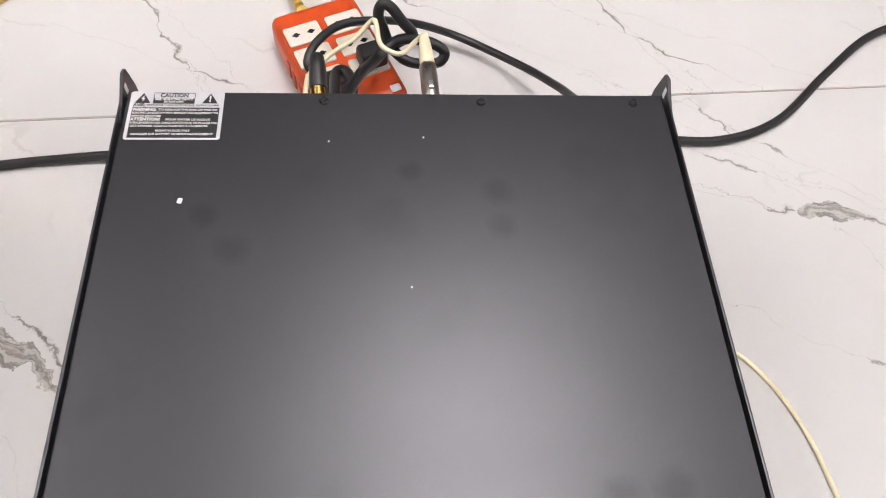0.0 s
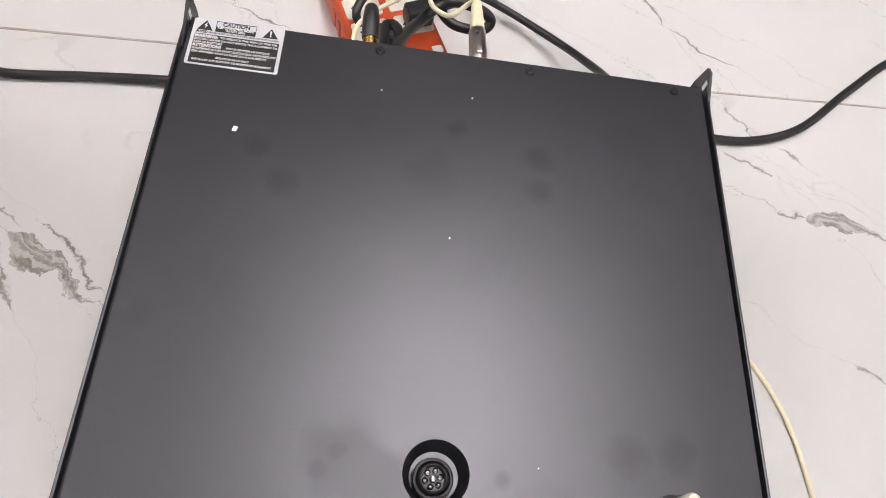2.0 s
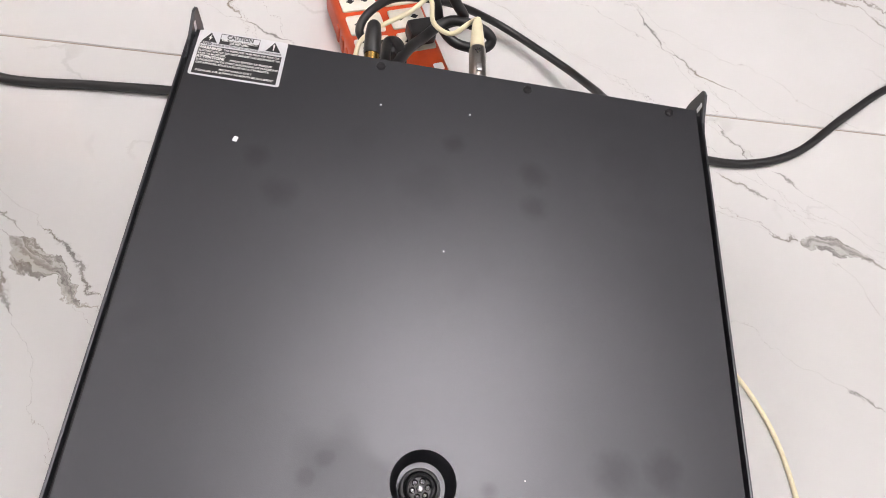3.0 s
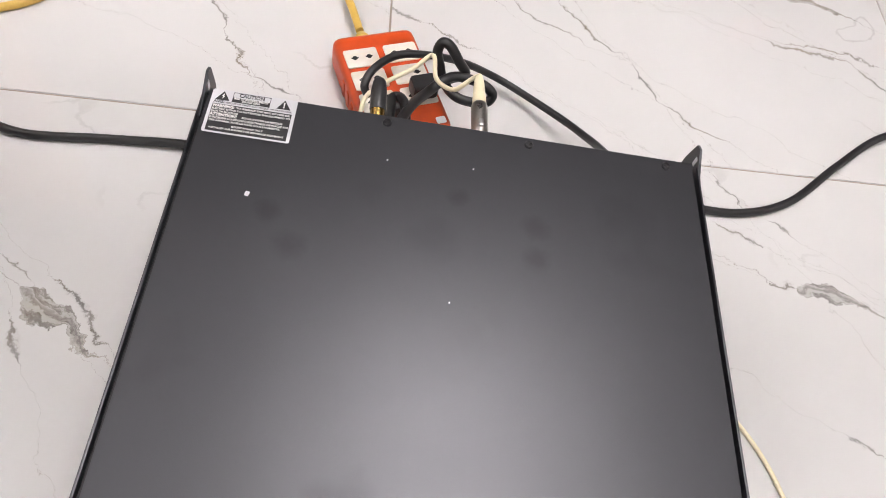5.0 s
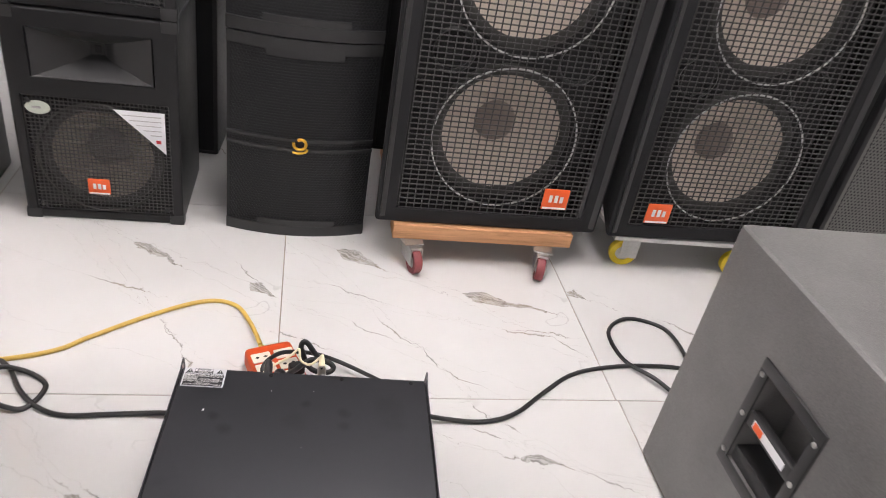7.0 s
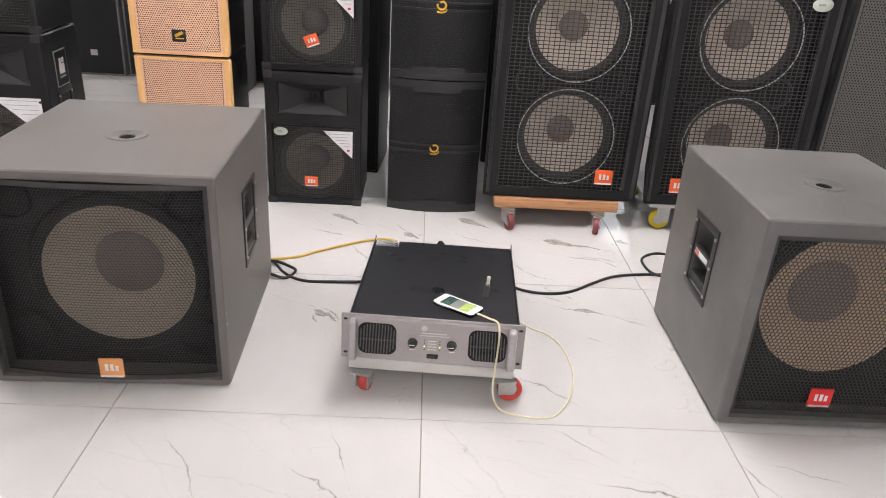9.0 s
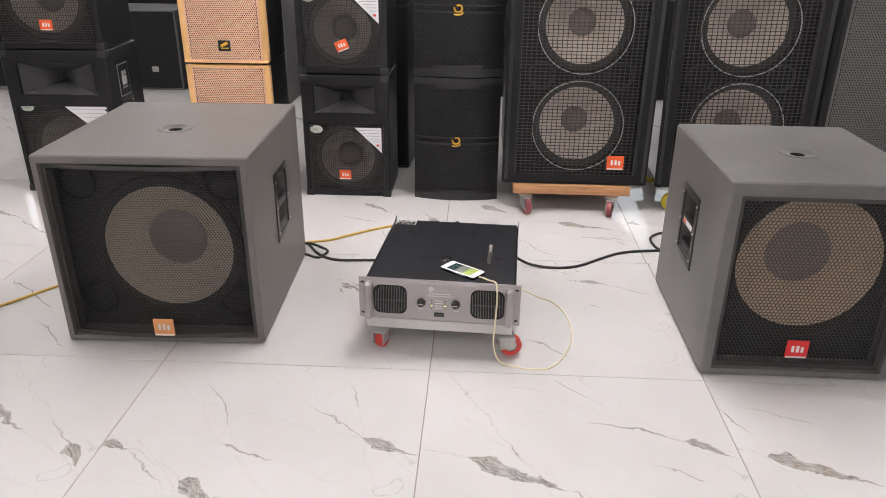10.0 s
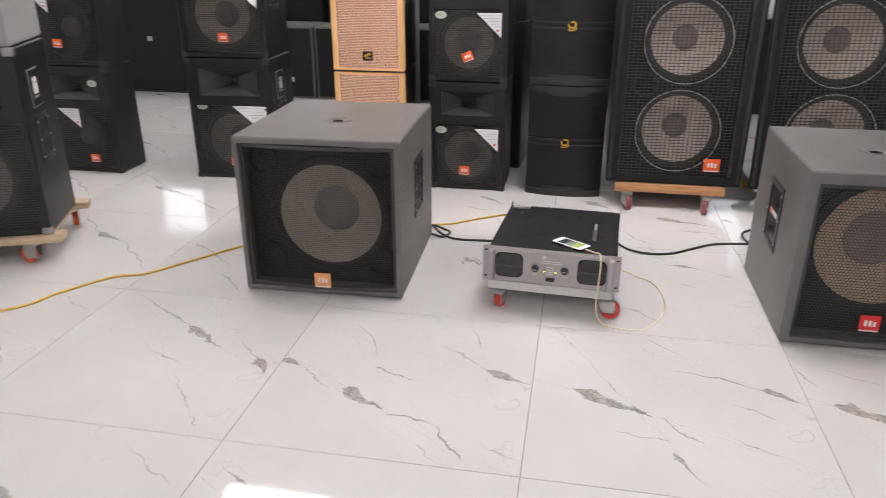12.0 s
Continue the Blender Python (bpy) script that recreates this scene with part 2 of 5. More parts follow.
def marble(name, veins):
    """A glazed tile's print: near-white, with broken grey-brown veins, each given as start, end, width, strength in the tile's own metres."""
    m = bpy.data.materials.new(name)
    m.use_nodes = True
    nt = m.node_tree
    bs = nt.nodes["Principled BSDF"]
    co = nt.nodes.new("ShaderNodeTexCoord").outputs["Object"]
    warp = nt.nodes.new("ShaderNodeTexNoise")
    warp.inputs["Scale"].default_value, warp.inputs["Detail"].default_value, warp.inputs["Roughness"].default_value = 7.0, 8, 0.66
    nt.links.new(co, warp.inputs["Vector"])
    shift = nt.nodes.new("ShaderNodeVectorMath")
    shift.operation = "MULTIPLY_ADD"
    nt.links.new(warp.outputs["Color"], shift.inputs[0])
    shift.inputs[1].default_value, shift.inputs[2].default_value = (0.10, 0.10, 0), (-0.05, -0.05, 0)
    add = nt.nodes.new("ShaderNodeVectorMath")
    nt.links.new(co, add.inputs[0])
    nt.links.new(shift.outputs[0], add.inputs[1])
    sep = nt.nodes.new("ShaderNodeSeparateXYZ")
    nt.links.new(add.outputs[0], sep.inputs[0])
    px, py = sep.outputs[0], sep.outputs[1]
    broken = noise_node(nt, co, 11, 5, 0.7)
    total = cores = None
    for (x0, y0), (x1, y1), width, strength in veins:
        length = math.hypot(x1 - x0, y1 - y0)
        ux, uy = (x1 - x0) / length, (y1 - y0) / length
        along = math_node(nt, "MULTIPLY_ADD", py, uy, math_node(nt, "MULTIPLY_ADD", px, ux, -(x0 * ux + y0 * uy)))
        side = math_node(nt, "MULTIPLY_ADD", py, ux, math_node(nt, "MULTIPLY_ADD", px, -uy, x0 * uy - y0 * ux))
        across = math_node(nt, "ABSOLUTE", side)
        s = math_node(nt, "MULTIPLY", along, 1 / length)
        rest = math_node(nt, "SUBTRACT", 1.0, s, clamp=True)
        patch = width >= 0.010          # a broad patch: blunt where it begins, drawn out into strands
        body = math_node(nt, "MULTIPLY", math_node(nt, "MULTIPLY", s, 5.0 if patch else 4.0, clamp=patch), math_node(nt, "POWER", rest, 1.3) if patch else rest, clamp=True)
        wide = math_node(nt, "MAXIMUM", math_node(nt, "MULTIPLY", math_node(nt, "MULTIPLY", body, broken), (3.5 if patch else 1.7) * width), 0.0003)
        ratio = math_node(nt, "DIVIDE", across, wide)
        inside = math_node(nt, "SUBTRACT", 1.0, ratio, clamp=True)
        edge = math_node(nt, "MINIMUM", math_node(nt, "MULTIPLY", wide, 0.5), 0.0058 if not patch else 0.0032)
        core = math_node(nt, "SUBTRACT", 1.0, math_node(nt, "DIVIDE", across, edge), clamp=True)
        if patch:
            grain = nt.nodes.new("ShaderNodeCombineXYZ")
            nt.links.new(math_node(nt, "MULTIPLY", along, 14.0), grain.inputs[0])
            nt.links.new(math_node(nt, "MULTIPLY", side, 95.0), grain.inputs[1])
            strand = math_node(nt, "ABSOLUTE", math_node(nt, "SUBTRACT", noise_node(nt, grain.outputs[0], 1.0, 3, 0.55), 0.5))
            strand = math_node(nt, "SUBTRACT", 1.0, math_node(nt, "DIVIDE", strand, 0.045), clamp=True)
            crisp = math_node(nt, "MULTIPLY", inside, 9.0, clamp=True)
            rim = math_node(nt, "SUBTRACT", 1.0, math_node(nt, "DIVIDE", math_node(nt, "ABSOLUTE", math_node(nt, "SUBTRACT", ratio, 0.94)), 0.07), clamp=True)
            core = math_node(nt, "MAXIMUM", math_node(nt, "MULTIPLY", core, 0.4), math_node(nt, "MULTIPLY", math_node(nt, "MAXIMUM", strand, math_node(nt, "MULTIPLY", rim, broken)), math_node(nt, "MULTIPLY", crisp, 0.75)))
            line = math_node(nt, "MULTIPLY", crisp, 0.62 * strength)
        else:
            core = math_node(nt, "MULTIPLY", core, strength)
            line = math_node(nt, "MULTIPLY", inside, 0.45 * strength)
        total = line if total is None else math_node(nt, "MAXIMUM", total, line)
        cores = core if cores is None else math_node(nt, "MAXIMUM", cores, core)
    hair = math_node(nt, "ABSOLUTE", math_node(nt, "SUBTRACT", noise_node(nt, add.outputs[0], 2.6, 3, 0.6), 0.5))
    hair = math_node(nt, "SUBTRACT", 1.0, math_node(nt, "DIVIDE", hair, 0.006), clamp=True)
    gate = ramp(nt, noise_node(nt, co, 4.0, 2, 0.5), [(0.56, (0, 0, 0)), (0.68, (1, 1, 1))])
    cores = math_node(nt, "MAXIMUM", cores, math_node(nt, "MULTIPLY", math_node(nt, "MULTIPLY", hair, gate), 0.10))
    speck = math_node(nt, "MULTIPLY_ADD", noise_node(nt, co, 40, 4, 0.7), 1.2, 0.3)
    total = math_node(nt, "MULTIPLY", math_node(nt, "POWER", total, 0.8), math_node(nt, "MULTIPLY", speck, 0.85), clamp=True)
    cores = math_node(nt, "MULTIPLY", math_node(nt, "POWER", cores, 0.55), math_node(nt, "MULTIPLY", speck, 0.85), clamp=True)
    cloud = ramp(nt, noise_node(nt, co, 2.2, 4, 0.55), [(0.3, (0.565, 0.557, 0.545)), (0.7, (0.622, 0.614, 0.606))])
    hue = ramp(nt, noise_node(nt, co, 9, 3, 0.6), [(0.42, (0.235, 0.226, 0.21)), (0.62, (0.29, 0.235, 0.16))])
    dark = ramp(nt, noise_node(nt, co, 6, 3, 0.6), [(0.45, (0.085, 0.081, 0.075)), (0.68, (0.20, 0.14, 0.07))])
    mix0 = nt.nodes.new("ShaderNodeMixRGB")
    nt.links.new(total, mix0.inputs[0])
    nt.links.new(cloud, mix0.inputs[1])
    nt.links.new(hue, mix0.inputs[2])
    mix = nt.nodes.new("ShaderNodeMixRGB")
    nt.links.new(cores, mix.inputs[0])
    nt.links.new(mix0.outputs[0], mix.inputs[1])
    nt.links.new(dark, mix.inputs[2])
    nt.links.new(mix.outputs[0], bs.inputs["Base Color"])
    nt.links.new(math_node(nt, "MULTIPLY_ADD", noise_node(nt, co, 5, 4, 0.6), 0.04, 0.025), bs.inputs["Roughness"])
    bs.inputs["Specular IOR Level"].default_value = 0.5
    return m


# ---- mesh helpers ----
def thing(name, label, category, group="", m=None):
    ob = new(name)
    ob.empty_display_size = 0.05
    ob.matrix_basis = m or Matrix()
    return tagged(ob, label, category, group)


def part(name, bm, material, parent, label="", smooth=0.6):
    me = bpy.data.meshes.new(name)
    bm.to_mesh(me)
    bm.free()
    me.materials.append(material)
    if smooth:
        me.shade_smooth()
        me.set_sharp_from_angle(angle=smooth)
    ob = new(name, me)
    ob.parent = parent
    if label:
        ob["label"] = label
    return ob


def piece(name, data, parent, m):
    ob = new(name, data)
    ob.parent, ob.matrix_basis = parent, m
    return ob


def box(x0, x1, y0, y1, z0, z1, bev=0.0, seg=2, bm=None, m=None):
    bm = bm or bmesh.new()
    t = Matrix.Translation(((x0 + x1) / 2, (y0 + y1) / 2, (z0 + z1) / 2)) @ Matrix.Diagonal((x1 - x0, y1 - y0, z1 - z0, 1))
    vs = bmesh.ops.create_cube(bm, size=1, matrix=(m @ t) if m else t)["verts"]
    if bev:
        es = list({e for v in vs for e in v.link_edges})
        bmesh.ops.bevel(bm, geom=es, offset=bev, segments=seg, profile=0.6, affect="EDGES")
    return bm


def lathe(profile, m=None, n=32, bm=None):
    """Turns (radius, height) pairs round the local z axis."""
    bm = bm or bmesh.new()
    m = m or Matrix()
    rings = []
    for r, h in profile:
        if r < 1e-6:
            rings.append([bm.verts.new(m @ Vector((0, 0, h)))])
        else:
            rings.append([bm.verts.new(m @ Vector((r * math.cos(2 * math.pi * i / n), r * math.sin(2 * math.pi * i / n), h))) for i in range(n)])
    for a, b in zip(rings, rings[1:]):
        for i in range(n):
            j = (i + 1) % n
            f = [a[i % len(a)], a[j % len(a)], b[j % len(b)], b[i % len(b)]]
            f = list(dict.fromkeys(f))
            if len(f) > 2:
                bm.faces.new(f)
    bmesh.ops.recalc_face_normals(bm, faces=bm.faces[:])
    return bm


def smooth_path(pts, steps=8):
    p = [Vector(q) for q in pts]
    p = [2 * p[0] - p[1]] + p + [2 * p[-1] - p[-2]]
    out = []
    for a, b, c, d in zip(p, p[1:], p[2:], p[3:]):
        for k in range(steps):
            t = k / steps
            out.append(0.5 * (2 * b + (c - a) * t + (2 * a - 5 * b + 4 * c - d) * t * t + (3 * b - a - 3 * c + d) * t ** 3))
    return out + [p[-2]]


def sweep(pts, r, n=10, steps=8, bm=None):
    """A round cable through the given places."""
    bm = bm or bmesh.new()
    path = smooth_path(pts, steps)
    up, rings = Vector((0.13, 0.21, 1)).normalized(), []
    for i, q in enumerate(path):
        d = (path[min(i + 1, len(path) - 1)] - path[max(i - 1, 0)]).normalized()
        side = d.cross(up)
        side = side.normalized() if side.length > 1e-4 else Vector((1, 0, 0))
        top = side.cross(d)
        up = top
        rings.append([bm.verts.new(q + r * (math.cos(2 * math.pi * k / n) * side + math.sin(2 * math.pi * k / n) * top)) for k in range(n)])
    for a, b in zip(rings, rings[1:]):
        for k in range(n):
            bm.faces.new((a[k], a[(k + 1) % n], b[(k + 1) % n], b[k]))
    bm.faces.new(rings[0][::-1])
    bm.faces.new(rings[-1])
    bmesh.ops.recalc_face_normals(bm, faces=bm.faces[:])
    return bm


def slab(w, h, t, radius, m=None, n=6, bm=None):
    """A flat plate w by h in local x and z with round corners, t thick towards -y (its face), its back at y 0."""
    bm = bm or bmesh.new()
    m = m or Matrix()
    pts = []
    for cx, cz, a0 in ((1, 1, 0), (-1, 1, 90), (-1, -1, 180), (1, -1, 270)):
        for k in range(n + 1):
            a = radians(a0 + 90 * k / n)
            pts.append((cx * (w / 2 - radius) + radius * math.cos(a), cz * (h / 2 - radius) + radius * math.sin(a)))
    back = [bm.verts.new(m @ Vector((x, 0, z))) for x, z in pts]
    e = min(t * 0.3, radius * 0.4)
    mid = [bm.verts.new(m @ Vector((x, -t + e, z))) for x, z in pts]
    k = 1 - 2 * e / max(min(w, h), 1e-4)
    face = [bm.verts.new(m @ Vector((x * k, -t, z * k))) for x, z in pts]
    for a, b in ((back, mid), (mid, face)):
        for i in range(len(pts)):
            j = (i + 1) % len(pts)
            bm.faces.new((a[i], a[j], b[j], b[i]))
    bm.faces.new(face)
    bm.faces.new(back[::-1])
    bmesh.ops.recalc_face_normals(bm, faces=bm.faces[:])
    return bm


def pocket(bm, axis, sign, lo, hi, depth):
    """Sinks a rectangular well into the flat side of bm that faces sign * axis; lo and hi bound it on the other two axes."""
    others = [a for a in range(3) if a != axis]
    for a, l, h in zip(others, lo, hi):
        for v in (l, h):
            no = Vector((0, 0, 0))
            no[a] = 1
            co = no * v
            bmesh.ops.bisect_plane(bm, geom=bm.verts[:] + bm.edges[:] + bm.faces[:], plane_co=co, plane_no=no, dist=1e-6)
    far = max(sign * v.co[axis] for v in bm.verts)
    pick = []
    for f in bm.faces:
        c = f.calc_center_median()
        if f.normal[axis] * sign > 0.9 and abs(sign * c[axis] - far) < 0.004 and all(l < c[a] < h for a, l, h in zip(others, lo, hi)):
            pick.append(f)
    ext = bmesh.ops.extrude_face_region(bm, geom=pick)
    bmesh.ops.delete(bm, geom=pick, context="FACES_ONLY")
    vec = Vector((0, 0, 0))
    vec[axis] = -sign * depth
    bmesh.ops.translate(bm, verts=[g for g in ext["geom"] if isinstance(g, bmesh.types.BMVert)], vec=vec)
    bmesh.ops.recalc_face_normals(bm, faces=bm.faces[:])
    return bm


def plate_hole(w, h, holes_z, r, t=0.01, n=48, hx=0.0):
    """A baffle w by h (local x, z from 0), face at y 0, with a round hole at each height given."""
    bm = bmesh.new()
    cuts = [0.0] + [(a + b) / 2 for a, b in zip(holes_z, holes_z[1:])] + [h]
    for z0, z1, cz in zip(cuts, cuts[1:], holes_z):
        ring, edge, back = [], [], []
        for i in range(n):
            a = 2 * math.pi * (i + 0.5) / n
            c, s = math.cos(a), math.sin(a)
            k = min((w / 2 - hx if c > 0 else w / 2 + hx) / max(abs(c), 1e-6), ((z1 - cz) if s > 0 else (cz - z0)) / max(abs(s), 1e-6))
            ring.append(bm.verts.new((hx + r * c, 0, cz + r * s)))
            back.append(bm.verts.new((hx + r * c, t, cz + r * s)))
            edge.append(bm.verts.new((hx + k * c, 0, cz + k * s)))
        for i in range(n):
            j = (i + 1) % n
            bm.faces.new((ring[i], ring[j], edge[j], edge[i]))
            bm.faces.new((back[i], back[j], ring[j], ring[i]))
        for sx, zz in ((1, z1), (-1, z1), (-1, z0), (1, z0)):
            v = bm.verts.new((sx * w / 2, 0, zz))
            near = sorted(edge, key=lambda q: (q.co - v.co).length)[:2]
            bm.faces.new((v, near[0], near[1]))
    bmesh.ops.recalc_face_normals(bm, faces=bm.faces[:])
    return bm


def mesh_from(verts, faces):
    bm = bmesh.new()
    vs = [bm.verts.new(v) for v in verts]
    for f in faces:
        bm.faces.new([vs[i] for i in f])
    return bm


def hex_grille(w, h, pitch, hole, bulge=0.0, t=0.0015, rim=0.012, z0=0.0):
    """A steel sheet with round holes in a honeycomb, w by h (local x, z from z0), bowed out by bulge towards -y."""
    bm = bmesh.new()
    row = pitch * 0.866
    bow = lambda x: -bulge * (1 - (2 * x / w) ** 2)
    nx, nz = int((w - 2 * rim) / pitch), int((h - 2 * rim) / row)
    ox, oz = -(nx - 1) * pitch / 2, z0 + (h - (nz - 1) * row) / 2
    R, q = pitch / math.sqrt(3), pitch * hole / 2
    corner = [(math.cos(radians(30 + 60 * k)), math.sin(radians(30 + 60 * k))) for k in range(6)]
    for j in range(nz):
        for i in range(nx - (j % 2)):
            cx, cz = ox + i * pitch + (j % 2) * pitch / 2, oz + j * row
            y = bow(cx)
            a = [bm.verts.new((cx + R * c, bow(cx + R * c), cz + R * s)) for c, s in corner]
            b = [bm.verts.new((cx + q * c, y, cz + q * s)) for c, s in corner]
            d = [bm.verts.new((cx + q * c, y + t, cz + q * s)) for c, s in corner]
            for k in range(6):
                l = (k + 1) % 6
                bm.faces.new((a[k], a[l], b[l], b[k]))
                bm.faces.new((b[k], b[l], d[l], d[k]))
    x0, x1, za, zb = ox - pitch * 0.45, -ox + pitch * 0.45, oz - row * 0.55, oz + (nz - 1) * row + row * 0.55
    cols = 16
    xs = [-w / 2] + [x0 + (x1 - x0) * k / cols for k in range(cols + 1)] + [w / 2]
    def strip(xa, xb, zc, zd):
        bm.faces.new([bm.verts.new((x, bow(x) - 0.0006, z)) for x, z in ((xa, zc), (xb, zc), (xb, zd), (xa, zd))])
    for xa, xb in zip(xs, xs[1:]):
        strip(xa, xb, z0, za)
        strip(xa, xb, zb, z0 + h)
    strip(-w / 2, x0, za, zb)
    strip(x1, w / 2, za, zb)
    return bm


def wire_grille(w, h, px, pz, r, z0=0.0):
    """A welded mesh of thin square wires, w by h, spaced px across and pz up."""
    bm = bmesh.new()
    def bar(xa, xb, ya, yb, za, zb):
        v = [bm.verts.new((x, y, z)) for x in (xa, xb) for y in (ya, yb) for z in (za, zb)]
        for f in ((0, 1, 3, 2), (4, 6, 7, 5), (0, 4, 5, 1), (2, 3, 7, 6), (0, 2, 6, 4), (1, 5, 7, 3)):
            bm.faces.new([v[i] for i in f])
    n, k = int(w / px), int(h / pz)
    for i in range(n + 1):
        x = -w / 2 + w * i / n
        bar(x - r, x + r, -r, r, z0, z0 + h)
    for i in range(k + 1):
        z = z0 + h * i / k
        bar(-w / 2, w / 2, -3 * r, -r, z - r, z + r)
    bmesh.ops.recalc_face_normals(bm, faces=bm.faces[:])
    return bm


def words(text, size, m, material, parent, name="lettering", align="CENTER", width=None, bold=0.0, depth=0.0002):
    """Letters of the built-in font, flat in local x and y of m, as a mesh."""
    cu = bpy.data.curves.new(name, "FONT")
    cu.body, cu.size, cu.align_x, cu.align_y, cu.extrude, cu.offset, cu.resolution_u = text, size, align, "CENTER", depth, bold, 2
    tmp = new(name, cu)
    dg = bpy.context.evaluated_depsgraph_get()
    me = bpy.data.meshes.new_from_object(tmp.evaluated_get(dg))
    bpy.data.objects.remove(tmp)
    me.name = name
    me.materials.clear()
    me.materials.append(material)
    if width:
        xs = [v.co.x for v in me.vertices]
        k = width / (max(xs) - min(xs))
        me.transform(Matrix.Diagonal((k, 1, 1, 1)))
    ob = new(name, me)
    ob.parent, ob.matrix_basis = parent, m
    return ob


FRONT = pose(0, 0, 0, 90)          # local x and y of a flat thing onto a front that faces -y


# ---- the room ----
X0, X1, Y0, Y1, ZC = ROOM
T = 0.2
WX0, WX1, WZ0, WZ1 = -5.6, 4.0, 1.28, 2.55          # the long window in the north wall
north = box(X0 - T, X1 + T, Y1, Y1 + T, 0, WZ0)
box(X0 - T, X1 + T, Y1, Y1 + T, WZ1, ZC, bm=north)
box(X0 - T, WX0, Y1, Y1 + T, WZ0, WZ1, bm=north)
box(WX1, X1 + T, Y1, Y1 + T, WZ0, WZ1, bm=north)
tagged(part("wall_north", north, WALLPAINT, None, smooth=0), "white painted showroom wall with a long high window", "wall", kind="structure")
for name, b in (("wall_south", (X0 - T, X1 + T, Y0 - T, Y0, 0, ZC)),
                ("wall_west", (X0 - T, X0, Y0, Y1, 0, ZC)), ("wall_east", (X1, X1 + T, Y0, Y1, 0, ZC))):
    tagged(part(name, box(*b), WALLPAINT, None, smooth=0), "plain white painted showroom wall", "wall", kind="structure")
WINDOW = tagged(new("window_1"), "long high window with white frame and bright daylight outside", "window", kind="structure")
fr = box(WX0, WX1, Y1 + 0.05, Y1 + 0.12, WZ0, WZ0 + 0.05)
box(WX0, WX1, Y1 + 0.05, Y1 + 0.12, WZ1 - 0.05, WZ1, bm=fr)
for k in range(9):
    x = WX0 + (WX1 - WX0 - 0.06) * k / 8
    box(x, x + 0.06, Y1 + 0.06, Y1 + 0.11, WZ0 + 0.05, WZ1 - 0.05, bm=fr)
part("window_frame", fr, CEILPAINT, WINDOW, smooth=0)
for k in range(8):
    x = WX0 + (WX1 - WX0 - 0.06) * k / 8
    pane = part("pane", box(x + 0.06, x + (WX1 - WX0 - 0.06) / 8, Y1 + 0.08, Y1 + 0.086, WZ0 + 0.05, WZ1 - 0.05), PANE, WINDOW, "clear glass pane", smooth=0)
    pane.visible_shadow = False
tagged(part("ceiling", box(X0 - T, X1 + T, Y0 - T, Y1 + T, ZC, ZC + 0.15), CEILPAINT, None, smooth=0), "flat white ceiling with rows of lights", "ceiling", kind="structure")
FLOOR = tagged(part("floor", box(X0 - T, X1 + T, Y0 - T, Y1 + T, -0.12, -0.0016), GROUT, None, smooth=0),
               "polished white marble-look floor tiles with thin grout", "floor", kind="structure")


def long_light(x, y):
    o = thing("ceiling_light", "long white pendant light on two thin rods, switched on, some added as unseen fill", "ceiling light", "ceiling lights", pose(x, y, 2.5))
    for rx in (-0.3, 0.3):
        part("rod", box(rx - 0.005, rx + 0.005, -0.005, 0.005, 0, ZC - 2.5), STEEL, o, smooth=0)
    bm = box(-0.39, 0.39, -0.14, 0.14, -0.05, 0, 0.004)
    part("frame", pocket(bm, 2, -1, (-0.37, -0.12), (0.37, 0.12), 0.02), CEILPAINT, o)
    part("diffuser", box(-0.368, 0.368, -0.118, 0.118, -0.046, -0.034), LIGHT, o, "glowing white diffuser", smooth=0)


def round_light(x, y):
    o = thing("downlight", "small round recessed ceiling downlight, switched on", "downlight", "ceiling lights", pose(x, y, ZC))
    part("rim", lathe([(0.085, 0), (0.115, -0.002), (0.115, -0.01), (0.1, -0.014), (0.085, -0.01)], n=28), CEILPAINT, o)
    part("diffuser", lathe([(0, -0.008), (0.084, -0.008), (0.084, -0.001)], n=28), LIGHT, o, "glowing white disc")


# y 4.0 to 4.3 and y -2.6 and below: unseen lights added as fill.
for lx, ly in ((-1.87, 1.53), (0.38, 0.30), (0.38, 0.80), (0.38, 1.30), (0.75, 4.0), (-0.72, 4.2), (-3.3, 4.3), (-1.76, 0.5), (3.0, 0.6), (-4.4, 1.80), (-4.4, 0.5),
               (0.45, -2.6), (-1.86, -2.6), (3.0, -2.6), (-4.4, -2.6), (0.45, -4.2), (-1.86, -4.2), (3.0, -4.2), (-4.4, -4.2), (0.45, -5.6), (-1.86, -5.6)):
    long_light(lx, ly)
for lx, ly in ((3.28, 2.61), (-1.92, 4.45), (3.28, 4.45)):
    round_light(lx, ly)


# ---- loudspeakers ----
def badge(parent, x, z, w, h, material, y=-0.004, tilt=0, bars=True, label="orange badge with pale bars"):
    """A small foil badge on a front, its mark drawn as plain bars."""
    m = pose(x, y, z, 0, tilt, 0)
    b = part("badge", slab(w, h, 0.003, 0.003, m), material, parent, label)
    if bars:
        for k, (u, v, bw, bh) in enumerate(((-0.2, 0.03, 0.13, 0.36), (0.02, 0.03, 0.14, 0.36), (0.23, -0.0, 0.13, 0.3))):
            part("printed_bar", slab(bw * w, bh * h, 0.0006, 0.0005, m @ pose(u * w, -0.003, v * h)), INKWHITE, b)
        part("printed_strip", slab(w * 0.92, h * 0.09, 0.0006, 0.0004, m @ pose(0, -0.003, -0.43 * h)), INKWHITE, b)
    return b


